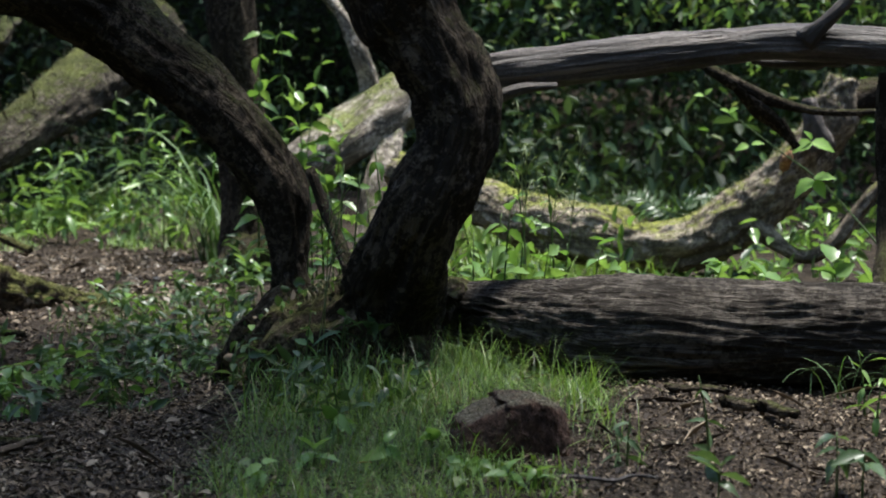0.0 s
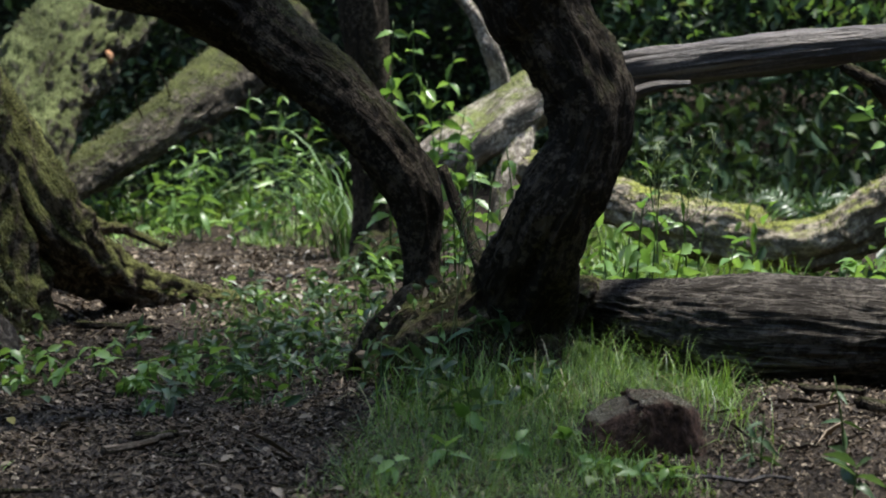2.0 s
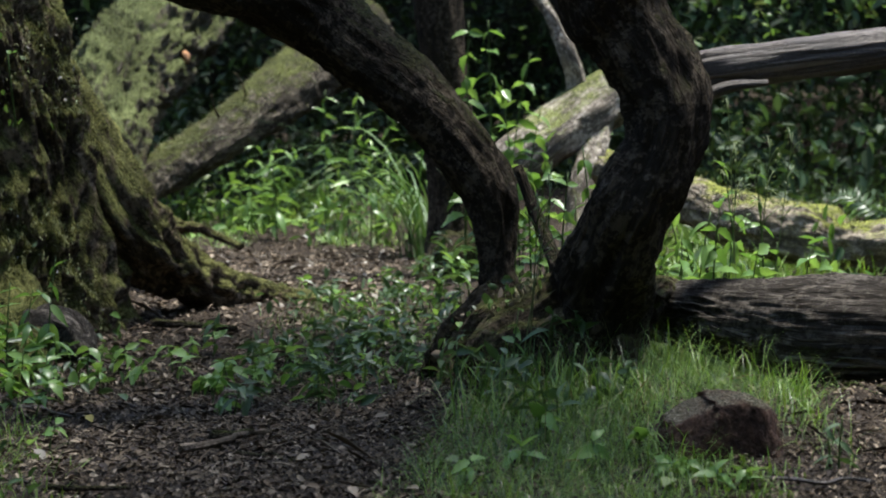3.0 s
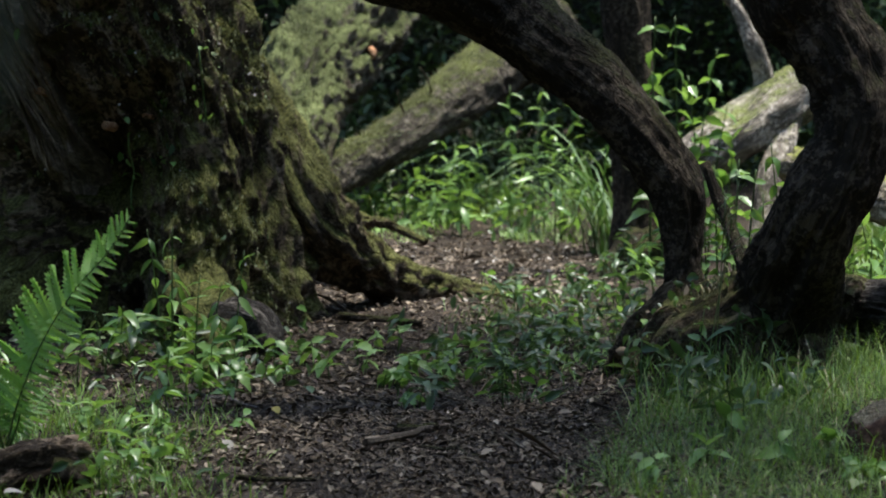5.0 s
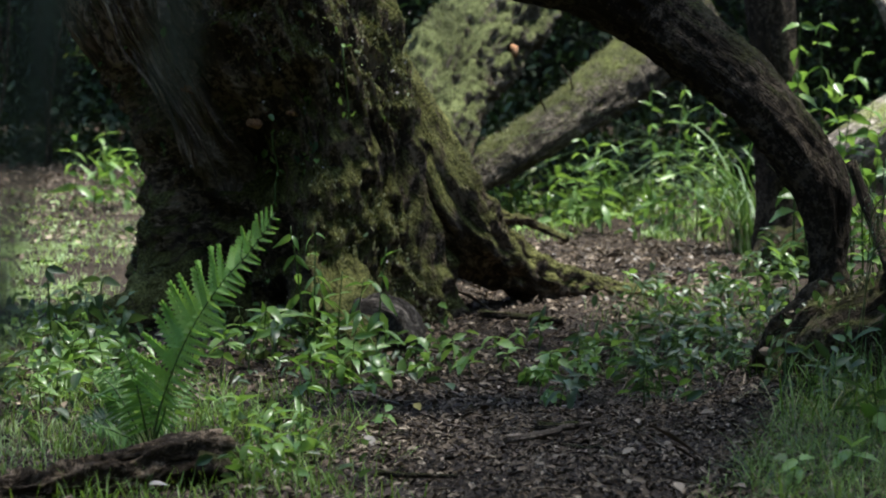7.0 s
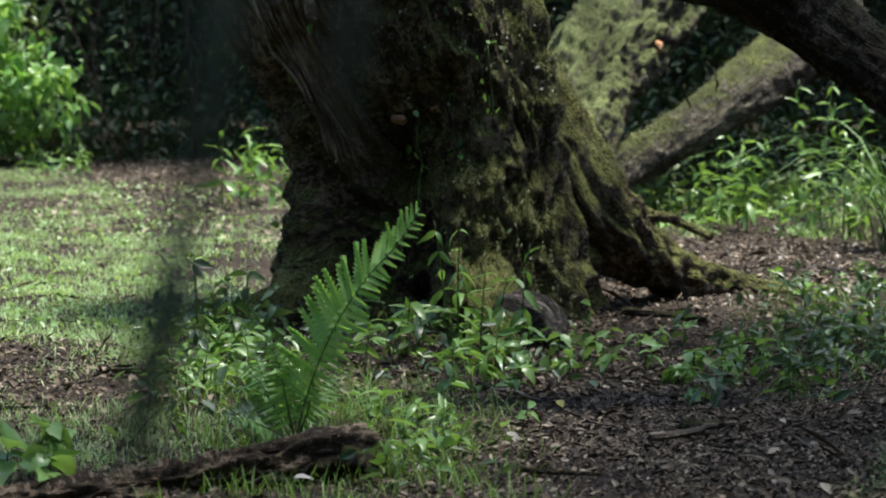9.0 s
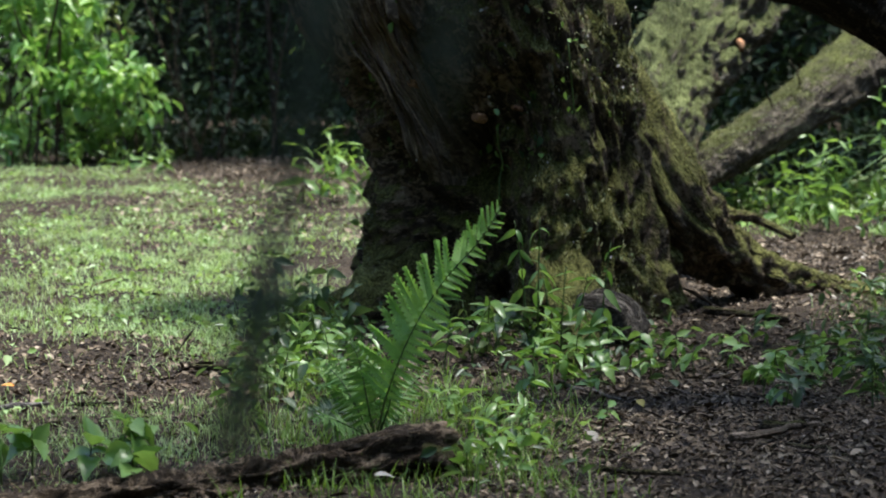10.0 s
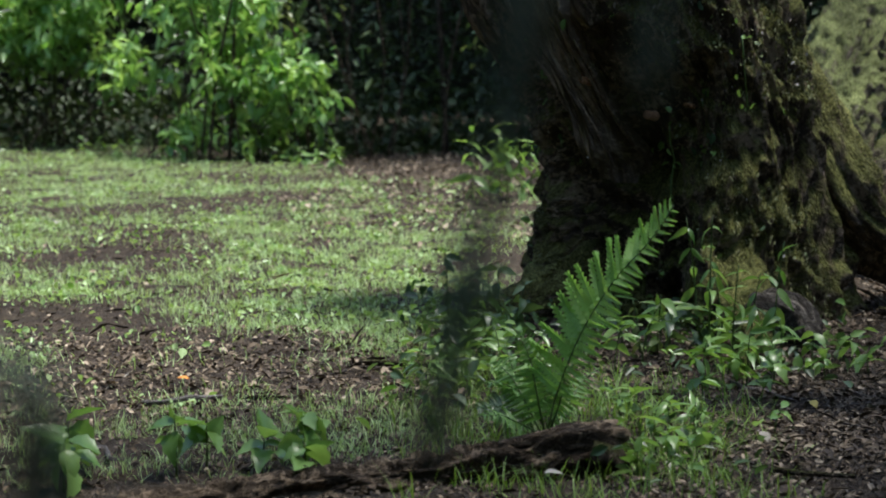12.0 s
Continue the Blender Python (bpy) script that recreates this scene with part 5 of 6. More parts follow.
frond(fern, [(-2.51, 5.747, 0.009), (-2.562, 5.779, 0.125), (-2.622, 5.807, 0.224), (-2.658, 5.845, 0.288)], 12, 0.05, PINNA_LOW, prng, (0.8, -0.7, 0.3), 0.5)
frond(fern, [(-2.443, 5.722, 0.018), (-2.387, 5.637, 0.124), (-2.383, 5.584, 0.218), (-2.401, 5.522, 0.278)], 12, 0.055, PINNA_LOW, prng, (-0.7, -0.7, 0.5), 0.5)
frond(fern, [(-2.437, 5.635, 0.031), (-2.492, 5.644, 0.118), (-2.556, 5.67, 0.191), (-2.629, 5.689, 0.233)], 14, 0.062, PINNA_LOW, prng, (0.3, -0.8, 0.4), 0.5)
frond(fern, [(-2.406, 5.594, 0.041), (-2.421, 5.569, 0.161), (-2.436, 5.552, 0.265), (-2.477, 5.546, 0.349)], 15, 0.066, PINNA_LOW, prng, (0.2, -0.8, 0.5), 0.55)
frond(fern, [(-2.371, 5.555, 0.05), (-2.327, 5.528, 0.148), (-2.303, 5.514, 0.231), (-2.26, 5.516, 0.287)], 13, 0.058, PINNA_LOW, prng, (-0.3, -0.8, 0.5), 0.55)
frond(fern, [(-2.409, 5.54, 0.047), (-2.446, 5.475, 0.086), (-2.479, 5.411, 0.115), (-2.521, 5.372, 0.106)], 12, 0.056, PINNA_LOW, prng, (0, -0.6, 0.8), 0.45)
far_fern = thing("fern", (1.948, 15.302, 0.083), "small shaded fern behind the mossy limb", "fern")
frond(far_fern, [(1.387, 12.242, 0.164), (1.451, 12.235, 0.354), (1.571, 12.119, 0.407), (1.69, 12.002, 0.402)], 14, 0.13, PINNA_DARK, prng, (0, -0.6, 0.9))
frond(far_fern, [(1.387, 12.242, 0.164), (1.317, 12.25, 0.318), (1.19, 12.364, 0.395), (1.027, 12.479, 0.379)], 14, 0.13, PINNA_DARK, prng, (0, -0.6, 0.9))


# ---- fallen leaves one can pick out ----
for k, (p, s, m) in enumerate((((-0.735, 7.511), 0.07, 0), ((-0.872, 7.762), 0.06, 0), ((-0.187, 5.542), 0.05, 0), ((-0.561, 5.654), 0.06, 1), ((-1.919, 6.78), 0.05, 0), ((-1.873, 6.043), 0.06, 2), ((-2.295, 6.409), 0.045, 0),
                               ((-1.843, 8.772), 0.06, 2), ((-1.129, 5.484), 0.055, 2), ((-1.204, 6.056), 0.05, 2), ((-3.887, 5.918), 0.045, 3), ((-8.117, 10.783), 0.08, 2), ((-4.111, 5.849), 0.05, 2), ((-2.305, 6.406), 0.04, 0),
                               ((-1.873, 6.042), 0.06, 2), ((-2.18, 5.069), 0.06, 2), ((-4.836, 9.488), 0.07, 2), ((-0.342, 5.672), 0.08, 1), ((0.059, 5.359), 0.07, 1), ((-1.945, 5.397), 0.04, 2))):
    lf = tagged(new("fallen_leaf", FALLEN[m]), ("yellow", "dull green", "pale bleached", "orange")[m] + " fallen leaf lying on the ground", "leaf", "fallen leaves")
    lf.matrix_basis = Matrix.Translation((p[0], p[1], height(p[0], p[1]) + 0.035)) @ Euler((prng.normal(0, 0.3), prng.normal(0, 0.3), prng.uniform(0, 6))).to_matrix().to_4x4() @ Matrix.Scale(s, 4)

# ---- grass, litter and foliage ----
grng = np.random.default_rng(5)


def patchy(p, scale, cut, seed, ragged=0.10):
    """Keeps the points where a slow noise lies over cut."""
    return p[np.array([noise.noise(Vector((q[0] * scale, q[1] * scale, seed))) for q in p]) > cut + grng.normal(0, ragged, len(p))]


def grass(name, p, h0, h1, wide, label, seed, mats=None, lean=0.4, curl=0.9):
    n = len(p)
    t = grng.uniform(h0, h1, n)
    tagged(new(name, blades(name, p - np.array([0, 0, 0.01]), t, grng.uniform(0.6, 1.3, n) * wide, mats or [M_GRASS], lean, curl, seed)), label, "grass", kind="stuff")


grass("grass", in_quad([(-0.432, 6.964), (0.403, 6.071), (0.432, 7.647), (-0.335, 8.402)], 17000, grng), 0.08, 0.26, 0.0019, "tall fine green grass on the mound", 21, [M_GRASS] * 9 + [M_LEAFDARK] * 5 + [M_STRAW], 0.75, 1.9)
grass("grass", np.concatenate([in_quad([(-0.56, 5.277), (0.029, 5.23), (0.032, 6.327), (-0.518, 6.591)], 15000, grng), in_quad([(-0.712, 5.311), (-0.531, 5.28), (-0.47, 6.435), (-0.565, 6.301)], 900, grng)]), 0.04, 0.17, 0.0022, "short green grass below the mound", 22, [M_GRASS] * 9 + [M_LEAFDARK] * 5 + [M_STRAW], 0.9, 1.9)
grass("grass", in_quad([(-0.618, 6.492), (0.029, 6.521), (0.027, 6.171), (-0.585, 6.143)], 1100, grng, 0.1), 0.10, 0.26, 0.004, "long grass before the roots", 33, [M_GRASS] * 5 + [M_LEAFDARK, M_STRAW], 0.8, 1.9)
grass("grass", in_quad([(-0.567, 6.522), (-0.22, 6.48), (-0.323, 8.118), (-0.62, 7.864)], 900, grng), 0.08, 0.18, 0.0045, "tufts of grass at the roots", 32)
grass("grass", in_quad([(0.014, 5.491), (0.167, 5.489), (0.158, 5.736), (0.014, 5.823)], 500, grng), 0.06, 0.17, 0.0035, "grass beside the rock", 34, None, 0.6, 1.3)
grass("grass", in_quad([(-0.001, 5.23), (0.32, 5.22), (0.353, 5.534), (0.03, 5.627)], 900, grng), 0.03, 0.08, 0.004, "sparse grass in front of the rock", 23)
grass("grass", in_quad([(0.368, 6.043), (0.492, 5.917), (0.501, 6.464), (0.403, 6.966)], 260, grng), 0.07, 0.16, 0.004, "grass along the edge of bare soil", 24)
grass("grass", in_quad([(0.05, 10.703), (1.048, 10.811), (1.268, 13.107), (0.173, 13.497)], 3600, grng), 0.10, 0.28, 0.007, "bright green grass behind the fallen log", 25)
lawn = patchy(in_quad([(-5.007, 6.091), (-3.341, 7.189), (-6.937, 15.371), (-17.237, 20.968)], 300000, grng, 0.08), 0.8, -0.14, 2.0, 0.2)
lawn = patchy(patchy(lawn, 2.6, -0.10, 7.0, 0.25), 9.0, -0.12, 3.0, 0.15)


def outside(p, q, share):
    """Leaves out a share of the points that lie in a ground quad of four corners in order."""
    q, inside = np.array(q), np.ones(len(p), bool)
    turn = 0
    for a, b in zip(q, np.roll(q, -1, 0)):
        side = (b[0] - a[0]) * (p[:, 1] - a[1]) - (b[1] - a[1]) * (p[:, 0] - a[0]) + grng.normal(0, 0.25, len(p))
        turn = turn or np.sign((q[1][0] - q[0][0]) * (q[2][1] - q[0][1]) - (q[1][1] - q[0][1]) * (q[2][0] - q[0][0]))
        inside &= side * turn > 0
    return p[~(inside & (grng.uniform(0, 1, len(p)) < share))]


lawn = outside(lawn, [(-10.374, 18.522), (-7.923, 17.622), (-5.419, 12.053), (-6.012, 11.795)], 0.85)
grass("grass", lawn, 0.025, 0.08, 0.0036, "short bright patchy grass in the open clearing", 26, [M_LAWN], 0.75, 0.9)
grass("grass", patchy(in_quad([(-3.531, 4.342), (-2.508, 5.478), (-3.046, 6.278), (-4.336, 5.333)], 12000, grng), 2.5, -0.1, 4.0), 0.025, 0.08, 0.0026, "sparse pale grass by the rotten log", 27, [M_LAWN])
grass("grass", in_quad([(-2.393, 4.912), (-1.608, 5.195), (-2.386, 7.006), (-3.165, 6.451)], 6500, grng), 0.03, 0.13, 0.0036, "grass round the fern", 28)
grass("grass", patchy(in_quad([(-2.75, 12.7), (-1.75, 13.1), (-1.929, 14.481), (-3.389, 14.285)], 3000, grng), 1.9, 0.0, 6.0), 0.04, 0.12, 0.006, "bright grass beside the path", 29, [M_LAWN, M_GRASS])
grass("grass", patchy(in_quad([(-3.58, 13.723), (-1.881, 14.128), (-2.2, 15.8), (-4.3, 16.2)], 2200, grng), 1.5, 0.0, 9.0), 0.08, 0.22, 0.008, "grass in the clearing behind the tree", 30)
grass("grass", in_quad([(-1.419, 7.336), (-0.624, 7.159), (-0.89, 9.562), (-1.705, 9.791)], 1900, grng), 0.05, 0.15, 0.004, "thin dark grass beside the path", 31, [M_LEAFDARK, M_GRASS], 0.7, 1.3)

grass("grass", patchy(in_quad([(0.926, 15.372), (2.192, 15.213), (2.863, 18.813), (1.386, 18.038)], 2600, grng), 1.2, -0.1, 15.0), 0.10, 0.32, 0.009, "shaded grass on the bank behind the mossy limb", 35, [M_LEAFDARK, M_GRASS, M_DOCK], 0.7, 1.4)

clover = patchy(in_quad([(-5.007, 6.091), (-3.458, 7.44), (-7.058, 15.408), (-16.731, 20.352)], 16000, grng, 0.1), 1.9, 0.05, 12.0)
tagged(new("clover", leaf_sheet("clover", clover + np.column_stack([np.zeros((len(clover), 2)), grng.uniform(0.02, 0.05, len(clover))]), 0.012 + 0.036 * grng.uniform(0, 1, len(clover)) ** 2, [M_LAWN, M_LAWN, M_LEAF], 0.55, 0.7, seed=41)), "small round-leaved weeds among short grass", "ground cover", kind="stuff")


CHIPMIX = [CHIPS[0]] * 5 + [CHIPS[1]] * 8 + [CHIPS[2]] * 2


def litter(name, p, s0, s1, mats, label, seed, slim=0.5):
    n = len(p)
    q = p + np.column_stack([np.zeros((n, 2)), grng.uniform(0.004, 0.02, n)])
    tagged(new(name, leaf_sheet(name, q, s0 * 0.8 + (s1 * 1.25 - s0 * 0.8) * grng.uniform(0, 1, n) ** 2.2, mats, 0.32, slim, 0.2, seed)), label, "litter", kind="stuff")


litter("wood_chips", in_quad([(0.32, 5.22), (1.221, 5.215), (1.571, 6.726), (0.411, 6.47)], 22000, grng), 0.005, 0.020, [CHIPS[0], CHIPS[0], CHIPS[0], CHIPS[1], CHIPS[1], CHIPS[1], CHIPS[2]], "brown wood chips and crumbled bark on soil", 51)
litter("leaf_litter", np.concatenate([in_quad([(-1.953, 5.073), (-0.474, 5.234), (-1.081, 8.133), (-2.46, 8.127)], 20000, grng), in_quad([(-2.257, 7.93), (-0.94, 8.11), (-1.668, 12.803), (-2.907, 12.256)], 9000, grng)]), 0.009, 0.036, CHIPMIX, "dry brown leaf litter on the path", 52)
litter("leaf_litter", np.concatenate([in_quad([(-4.176, 5.08), (-2.835, 6.191), (-3.458, 7.44), (-5.285, 6.43)], 7000, grng), in_quad([(-5.285, 6.43), (-3.437, 7.45), (-7.672, 17.789), (-16, 19.463)], 20000, grng), in_quad([(-8.208, 15.212), (-6.041, 14.029), (-8.295, 19.262), (-10.728, 19.25)], 3500, grng)]), 0.008, 0.036, CHIPMIX + [CHIPS[2]], "dry brown leaf litter in the clearing", 53)
litter("leaf_litter", np.concatenate([in_quad([(-2.836, 6.3), (-1.731, 6.938), (-2.236, 8.957), (-3.617, 8.153)], 5000, grng), in_quad([(-3.136, 6.864), (-2.076, 7.854), (-2.581, 9.65), (-3.875, 8.48)], 6000, grng, 0.1)]), 0.010, 0.045, CHIPMIX, "dry brown leaf litter at the old tree's foot", 54)
litter("leaf_litter", in_quad([(-1.174, 5.389), (-0.264, 5.249), (-0.546, 7.454), (-1.823, 8.334)], 6000, grng), 0.006, 0.024, CHIPMIX, "dry brown leaf litter beside the mound", 55)
near_ground = np.concatenate([in_quad([(-1.17, 4.764), (1.163, 4.791), (1.437, 5.939), (-1.762, 7.147)], 9000, grng, 0.03), in_quad([(-2.641, 4.078), (-0.642, 4.722), (-0.899, 6.614), (-3.701, 5.711)], 9000, grng, 0.03), in_quad([(-3.124, 3.72), (-1.904, 4.222), (-2.719, 6.027), (-4.356, 5.186)], 5000, grng, 0.03)])
litter("leaf_litter", near_ground, 0.006, 0.024, CHIPMIX, "crumbled bark and leaf litter on dark soil", 57)
litter("leaf_litter", in_quad([(0.227, 14.608), (3.422, 14.652), (5.411, 23.235), (0.49, 23.619)], 5000, grng), 0.03, 0.10, CHIPMIX, "dead leaves on the shaded bank", 59)
litter("leaf_litter", in_quad([(-6.694, 11.721), (-5.422, 12.289), (-8.509, 19.283), (-10.984, 19.233)], 5000, grng), 0.02, 0.07, [CHIPS[1], CHIPS[2], CHIPS[2]], "pale dry leaves on the far path", 58)
FLAKES = [CHIPS[1], CHIPS[2], CHIPS[2], CHIPS[0]]
litter("bark_flakes", np.concatenate([in_quad([(-2.245, 7.808), (-0.94, 8.11), (-1.718, 13.188), (-3.12, 12.528)], 5000, grng), in_quad([(-1.558, 5.154), (-0.547, 5.227), (-1.081, 8.133), (-2.257, 7.93)], 1800, grng), in_quad([(-4.28, 5.206), (-2.835, 6.191), (-3.391, 7.296), (-5.182, 6.305)], 1500, grng)]), 0.016, 0.05, FLAKES, "pale bark flakes and dry leaves on the path", 63)
litter("bark_flakes", in_quad([(-2.28, 9.834), (-1.426, 10.233), (-1.71, 12.788), (-2.669, 12.288)], 3800, grng), 0.015, 0.05, [CHIPS[1], CHIPS[1], CHIPS[2], FALLEN_MATS[2]], "pale dry leaves and bark flakes on the sunlit path", 65)
litter("straws", np.concatenate([in_quad([(-1.953, 5.073), (-0.474, 5.234), (-1.081, 8.133), (-2.46, 8.127)], 5200, grng), in_quad([(-2.257, 7.93), (-0.94, 8.11), (-1.668, 12.803), (-3.043, 12.223)], 3000, grng), in_quad([(-5.285, 6.43), (-3.437, 7.45), (-6.5, 13.0), (-9.0, 12.0)], 3500, grng)]), 0.025, 0.075, [CHIPS[1], CHIPS[2], CHIPS[0]], "thin dry straws and bark fibres on the soil", 66, 0.10)
crumbs = np.concatenate([in_quad([(-1.953, 5.073), (-0.474, 5.234), (-1.081, 8.133), (-2.46, 8.127)], 50000, grng), in_quad([(-2.257, 7.93), (-0.94, 8.11), (-1.668, 12.803), (-3.043, 12.223)], 22000, grng), in_quad([(-4.176, 5.08), (-2.835, 6.191), (-3.458, 7.44), (-5.285, 6.43)], 18000, grng), in_quad([(-1.174, 5.389), (-0.264, 5.249), (-0.546, 7.454), (-1.823, 8.334)], 14000, grng), in_quad([(-3.136, 6.864), (-2.076, 7.854), (-2.469, 9.231), (-3.781, 8.274)], 12000, grng), in_quad([(-5.285, 6.43), (-3.437, 7.45), (-7.672, 17.789), (-16, 19.463)], 30000, grng)])
litter("crumbs", crumbs, 0.004, 0.014, CHIPMIX, "crumbled bark and leaf fragments on the soil", 64, 0.7)
twigp = np.concatenate([in_quad([(-1.953, 5.073), (-0.474, 5.234), (-1.405, 10.557), (-2.852, 10.934)], 500, grng), in_quad([(-3.554, 4.323), (-2.436, 5.32), (-5.245, 11.452), (-8.319, 10.12)], 400, grng), in_quad([(0.32, 5.22), (1.193, 5.221), (1.49, 6.539), (0.411, 6.47)], 350, grng)])
litter("twigs", twigp, 0.06, 0.22, [CHIPS[0], CHIPS[2]], "small twigs strewn over the ground", 56, 0.03)

# small weeds that carpet the ground between the plants
carpet = np.concatenate([in_quad([(-1.419, 7.336), (-0.624, 7.159), (-0.887, 10.456), (-1.722, 9.888)], 700, grng), in_quad([(-2.583, 6.704), (-1.975, 7.246), (-2.267, 8.314), (-3.078, 8.185)], 420, grng), in_quad([(-3.029, 5.767), (-2.766, 6.332), (-3.689, 8.315), (-4.097, 8.121)], 900, grng), in_quad([(-3.167, 7.14), (-2.218, 7.774), (-2.533, 8.691), (-3.643, 8.336)], 300, grng), in_quad([(-1.98, 5.065), (-1.631, 5.272), (-2.096, 6.513), (-2.456, 6.279)], 130, grng)])
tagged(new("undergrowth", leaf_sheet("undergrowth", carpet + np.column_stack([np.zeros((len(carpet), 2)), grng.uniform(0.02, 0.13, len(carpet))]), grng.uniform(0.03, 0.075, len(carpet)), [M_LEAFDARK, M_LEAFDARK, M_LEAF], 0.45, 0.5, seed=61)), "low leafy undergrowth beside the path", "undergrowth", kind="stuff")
carpet = np.concatenate([in_quad([(-3.321, 13.1), (-1.761, 13.518), (-2.2, 16.2), (-4.3, 16.8)], 1500, grng), in_quad([(0.02, 10.703), (1.048, 10.811), (1.199, 13.579), (0.173, 13.497)], 1500, grng), in_quad([(0.932, 9.896), (2.337, 9.759), (3.5, 14.634), (1.452, 14.609)], 3800, grng)])
carpet = patchy(carpet, 1.7, 0.0, 31.0)
lift = np.array([max(0.05, 0.5 + noise.noise(Vector((q[0] * 2.1, q[1] * 2.1, 8.0)))) for q in carpet])
tagged(new("undergrowth", leaf_sheet("undergrowth", carpet + np.column_stack([np.zeros((len(carpet), 2)), 0.03 + lift * 0.42 * grng.uniform(0, 1, len(carpet)) ** 1.6]), grng.uniform(0.05, 0.14, len(carpet)), [M_LEAF, M_LEAF, M_LEAFDARK], 0.75, 0.4, seed=62)), "bright leafy undergrowth in the clearing", "undergrowth", kind="stuff")

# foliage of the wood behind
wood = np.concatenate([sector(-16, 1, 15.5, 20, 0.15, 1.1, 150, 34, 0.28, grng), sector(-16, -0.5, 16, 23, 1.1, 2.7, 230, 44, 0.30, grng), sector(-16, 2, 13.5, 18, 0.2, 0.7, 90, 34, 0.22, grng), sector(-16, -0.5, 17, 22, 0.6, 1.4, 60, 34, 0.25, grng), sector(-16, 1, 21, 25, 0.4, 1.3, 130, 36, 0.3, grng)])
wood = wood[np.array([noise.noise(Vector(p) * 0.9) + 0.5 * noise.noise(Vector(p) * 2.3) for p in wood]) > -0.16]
tagged(new("woodland_foliage", leaf_sheet("woodland_foliage", wood, 0.04 + 0.16 * grng.uniform(0, 1, len(wood)) ** 2, [M_LEAFDARK, M_SHADEWOOD, M_SHADEWOOD, M_DOCK], 0.8, 0.42, seed=71)), "dense leaves of the wood behind, darkened for its shade", "foliage", kind="stuff")
wood = np.concatenate([sector(-15, -7, 14.5, 16.5, 1.45, 2.6, 120, 16, 0.22, grng), sector(-7, 0, 14.5, 16.5, 1.6, 2.6, 60, 14, 0.2, grng), sector(-15, -9, 13, 15, 0.7, 1.3, 8, 14, 0.2, grng)])
tagged(new("woodland_foliage", leaf_sheet("woodland_foliage", wood, grng.uniform(0.05, 0.11, len(wood)), [M_LEAF, M_LEAF, M_PALELEAF], 0.5, 0.45, seed=75, hang=0.5)), "sunlit leaf sprays at the edge of the wood", "foliage", kind="stuff")
wood = np.concatenate([sector(0, 16, 16, 23, 0.2, 2.6, 90, 24, 0.4, grng), sector(20, 36, 22.5, 25, 0.1, 3.2, 80, 24, 0.35, grng)])
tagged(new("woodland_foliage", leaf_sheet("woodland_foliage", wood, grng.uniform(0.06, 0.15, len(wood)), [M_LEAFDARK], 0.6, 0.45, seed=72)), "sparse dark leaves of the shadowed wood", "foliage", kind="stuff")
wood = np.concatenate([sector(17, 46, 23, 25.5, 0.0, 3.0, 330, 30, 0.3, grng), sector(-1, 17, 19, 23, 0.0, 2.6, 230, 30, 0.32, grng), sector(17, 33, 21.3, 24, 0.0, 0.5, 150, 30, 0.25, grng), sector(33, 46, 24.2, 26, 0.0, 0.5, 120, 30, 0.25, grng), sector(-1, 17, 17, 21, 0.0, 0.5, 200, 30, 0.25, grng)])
# Shrubs in the shaded leaf colour stand for the dark below the wood.
tagged(new("shrubs", leaf_sheet("shrubs", wood, grng.uniform(0.07, 0.16, len(wood)), [M_SHADEWOOD], 0.6, 0.5, seed=74)), "shrubs under the edge of the wood, shade in their leaf colour", "shrubs", kind="stuff")
for k in range(34):
    a, d = radians(grng.uniform(-14, 27)), grng.uniform(21, 25)
    x, y = -d * math.sin(a), d * math.cos(a)
    lean = grng.normal(0, 0.5)
    z = height(x, y) - 0.1
    r = grng.uniform(0.015, 0.05)
    sap = thing("sapling", (x, y, z), "thin dark sapling stem in the wood", "sapling", "saplings in the wood")
    part("stem", limb([(x, y, z, r), (x + lean * 0.3, y, z + 1.5, r * 0.9), (x + lean, y + 0.2, z + 4, r * 0.7), (x + lean * 1.4, y, z + 7, r * 0.4)], M_DARKBARK, 8, 0.3, 0.05, 0.1, seed=200.0 + k), sap)

for k in range(16):
    a, d = radians(grng.uniform(22, 33)), grng.uniform(20.6, 21.6)
    x, y, r = -d * math.sin(a), d * math.cos(a), grng.uniform(0.008, 0.022)
    lean, bend = grng.normal(0, 0.35), grng.normal(0, 0.2)
    sap = thing("sapling", (x, y, height(x, y)), "thin bare stem before the dark wood", "sapling", "thin stems across the clearing")
    part("stem", limb([(x, y, -0.05, r), (x + lean * 0.2 + bend, y, 0.9, r * 0.9), (x + lean * 0.6, y, 1.9, r * 0.8), (x + lean, y, 3.2, r * 0.5)], M_ROOTBARK, 8, 0.2, 0.05, 0.1, seed=240.0 + k), sap)
wood = sector(23, 32, 20.3, 21.2, 1.1, 2.4, 16, 11, 0.16, grng)
tagged(new("woodland_foliage", leaf_sheet("woodland_foliage", wood, grng.uniform(0.08, 0.18, len(wood)), [M_PALELEAF, M_DOCK], 0.5, 0.4, seed=77, hang=0.6)), "pale leaf sprays before the dark wood", "foliage", kind="stuff")

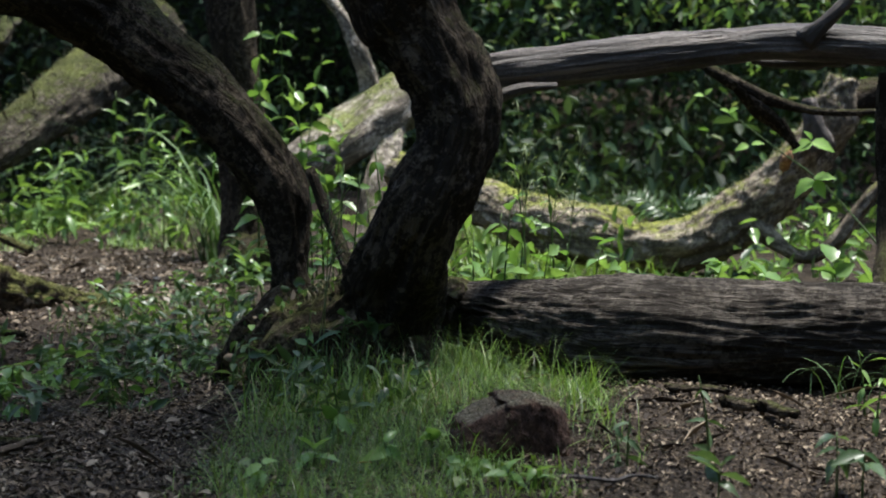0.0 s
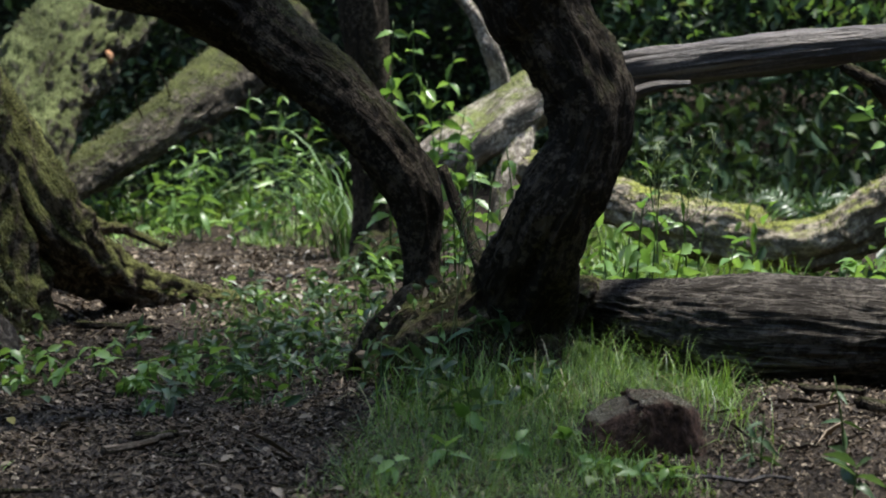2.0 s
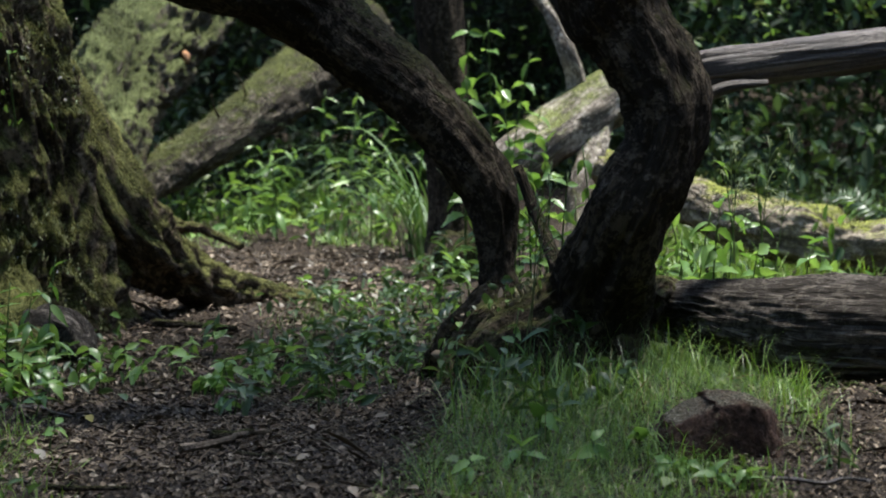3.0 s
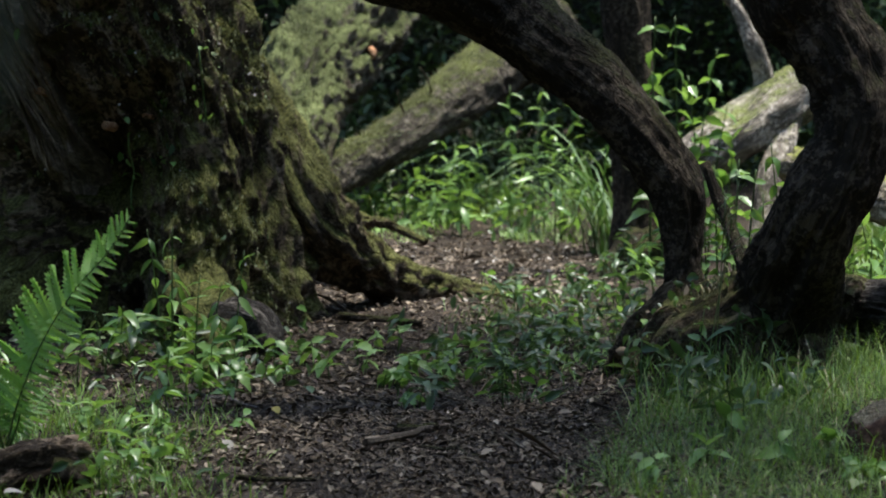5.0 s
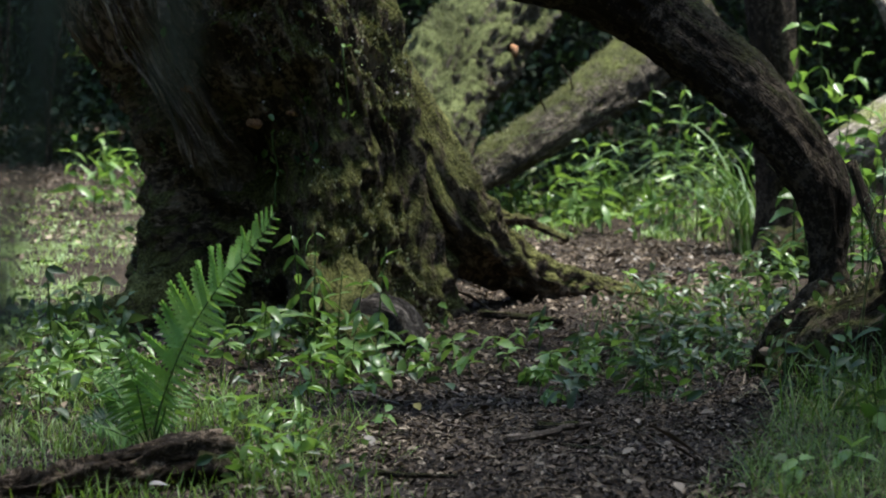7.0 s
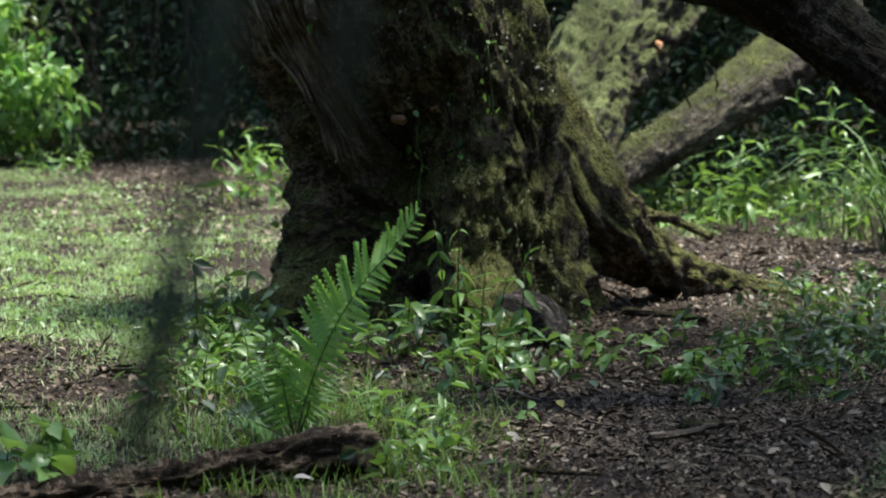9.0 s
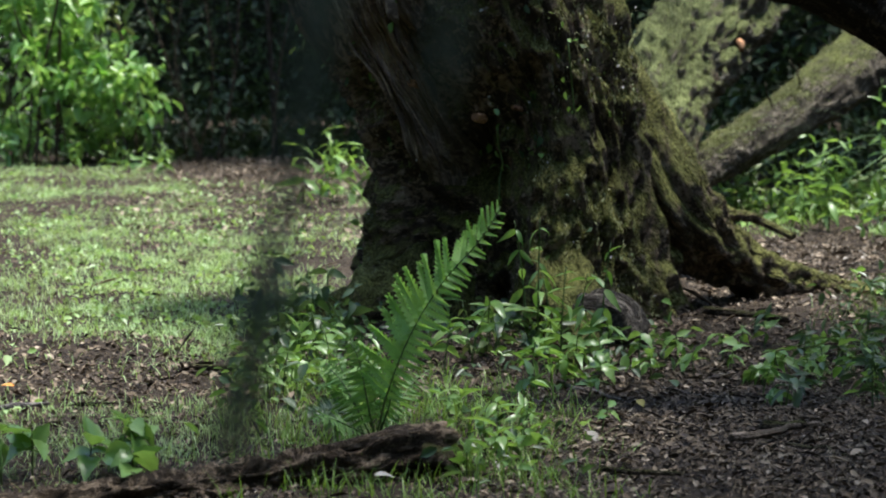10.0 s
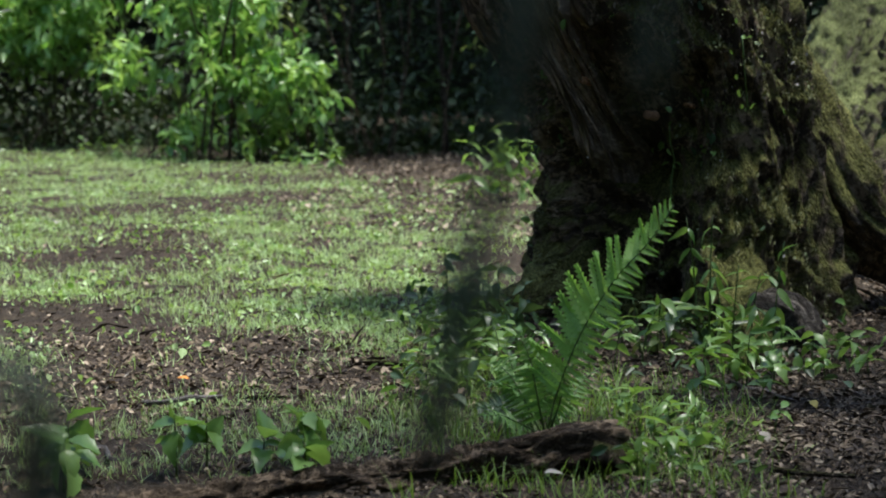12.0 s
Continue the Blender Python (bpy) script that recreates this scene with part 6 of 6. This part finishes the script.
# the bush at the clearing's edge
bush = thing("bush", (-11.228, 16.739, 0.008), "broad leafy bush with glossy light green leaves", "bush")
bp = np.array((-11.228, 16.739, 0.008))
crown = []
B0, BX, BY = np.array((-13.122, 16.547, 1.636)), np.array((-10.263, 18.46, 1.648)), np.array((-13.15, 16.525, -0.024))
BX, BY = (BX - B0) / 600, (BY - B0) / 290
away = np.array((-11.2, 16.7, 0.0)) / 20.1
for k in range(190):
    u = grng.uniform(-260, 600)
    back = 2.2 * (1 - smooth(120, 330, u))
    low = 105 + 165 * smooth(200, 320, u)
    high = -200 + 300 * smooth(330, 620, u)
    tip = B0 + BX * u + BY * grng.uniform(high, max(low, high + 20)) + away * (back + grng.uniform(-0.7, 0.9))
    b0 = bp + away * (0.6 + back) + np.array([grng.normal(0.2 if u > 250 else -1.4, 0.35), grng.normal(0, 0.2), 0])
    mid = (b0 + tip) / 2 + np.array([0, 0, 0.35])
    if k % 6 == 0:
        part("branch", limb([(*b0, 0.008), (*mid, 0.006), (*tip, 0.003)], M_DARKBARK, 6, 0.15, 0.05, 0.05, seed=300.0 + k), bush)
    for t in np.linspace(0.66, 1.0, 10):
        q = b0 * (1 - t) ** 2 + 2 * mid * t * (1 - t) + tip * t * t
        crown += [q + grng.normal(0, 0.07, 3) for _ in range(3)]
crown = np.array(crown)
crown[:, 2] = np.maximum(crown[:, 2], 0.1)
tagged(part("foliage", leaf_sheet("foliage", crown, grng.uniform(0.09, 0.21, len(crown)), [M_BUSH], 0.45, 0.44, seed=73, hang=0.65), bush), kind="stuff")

# leaf clumps added overhead, out of view, to shade ground and trunk fronts
def canopy(a0, a1, d0, d1, z0, z1, clumps):
    return sector(a0, a1, d0, d1, z0, z1, clumps, 50, np.array([0.7, 0.7, 0.35]), grng)


def blocking_leaves(x0, x1, y0, y1, clumps, per=50, wide=0.6):
    c = np.column_stack([grng.uniform(x0, x1, clumps), grng.uniform(y0, y1, clumps), grng.uniform(6, 8.5, clumps)])
    return np.repeat(c, per, 0) + grng.normal(0, 1, (clumps * per, 3)) * np.array([wide, wide, 0.3])


def shade(p, r, clumps):
    """Leaf clumps high up that shade a place on the ground from the sun."""
    return blocking_leaves(p[0] + 1.1 - r, p[0] + 1.1 + r, p[1] + 0.9 - r, p[1] + 0.9 + r, clumps, 22, 0.32)


# The wide patch over the lens cuts skylight on sides that face it.
top = np.concatenate([blocking_leaves(-12, 12, -16, 3.6, 160), shade((-0.35, 5.671), 0.7, 5), shade((-0.1, 5.95), 0.5, 1), shade((-2.3, 5.6), 0.5, 1), shade((-3.15, 7.9), 0.6, 3), shade((-2.75, 8.1), 0.4, 2), shade((-1.05, 8.1), 0.75, 5), shade((-0.7, 7.2), 0.5, 1), shade((-0.906, 6.106), 0.9, 3), shade((-1.093, 5.834), 0.6, 2), shade((-1.112, 7.967), 0.7, 2), shade((-3.333, 5.089), 0.8, 4)])
top = np.concatenate([top, canopy(-2, 18, 17.5, 29, 3.5, 8, 140), canopy(18, 27, 21.5, 30, 3.5, 8, 60), canopy(27, 48, 27, 32, 3.5, 8, 70), canopy(-18, -2, 16.5, 29, 4, 8, 100)])
tagged(new("tree_canopy", leaf_sheet("tree_canopy", top, grng.uniform(0.25, 0.5, len(top)), [M_LEAFDARK], 0.5, 0.6, seed=81)), "unseen leaf clumps added overhead to shade the clearing", "canopy", kind="stuff")

# ---- thin stems hanging close before the lens ----
near = thing("creeper", (-0.323, 0.644, 1.079), "thin leafy creeper hanging close to the lens", "plant")
part("stem", limb([(-0.295, 0.658, 1.234, 0.005), (-0.297, 0.657, 1.207, 0.006), (-0.3, 0.656, 1.181, 0.005), (-0.304, 0.654, 1.16, 0.004), (-0.309, 0.651, 1.14, 0.005), (-0.312, 0.65, 1.123, 0.007), (-0.315, 0.648, 1.105, 0.006), (-0.32, 0.646, 1.086, 0.006), (-0.322, 0.645, 1.074, 0.003)], M_NEAR, 10, 0.005, 0.2, 0.1, name="stem"), near)
part("leaf", limb([(-0.302, 0.655, 1.13, 0.001), (-0.308, 0.652, 1.127, 0.003), (-0.312, 0.65, 1.12, 0.003), (-0.316, 0.648, 1.113, 0.001)], M_NEAR, 10, 0.005, 0.2, 0.1, name="leaf"), near)
near2 = thing("creeper", (-0.245, 0.625, 1.19), "thin leafy creeper hanging close to the lens", "plant")
part("stem", limb([(-0.242, 0.626, 1.231, 0.003), (-0.243, 0.626, 1.207, 0.003), (-0.244, 0.625, 1.191, 0.003), (-0.245, 0.625, 1.179, 0.001)], M_NEAR, 10, 0.005, 0.2, 0.1, name="stem"), near2)
part("leaf", limb([(-0.244, 0.626, 1.204, 0.001), (-0.245, 0.625, 1.193, 0.003), (-0.246, 0.625, 1.184, 0.001)], M_NEAR, 10, 0.005, 0.2, 0.1, name="leaf"), near2)
near3 = thing("creeper", (-0.414, 0.585, 1.086), "grey-green creeper hanging close to the lens", "plant")
for k, (dx, dz) in enumerate(((-0.007, 0.0), (0.0, -0.012), (0.007, -0.004))):
    part("leaf", limb([(-0.430 + dx, 0.573, 1.114 + dz, 0.001), (-0.421 + dx, 0.580, 1.105 + dz, 0.003), (-0.418 + dx, 0.582, 1.087 + dz, 0.0028), (-0.421 + dx, 0.581, 1.066 + dz, 0.0026), (-0.427 + dx, 0.576, 1.053 + dz, 0.001)], M_NEAR, 10, 0.005, 0.2, 0.1, seed=float(k), name="leaf"), near3)
part("stem", limb([(-0.453, 0.557, 1.121, 0.001), (-0.44, 0.568, 1.114, 0.001), (-0.434, 0.573, 1.107, 0.001)], M_NEAR, 8, 0.005, 0.1, 0.1, name="stem"), near3)
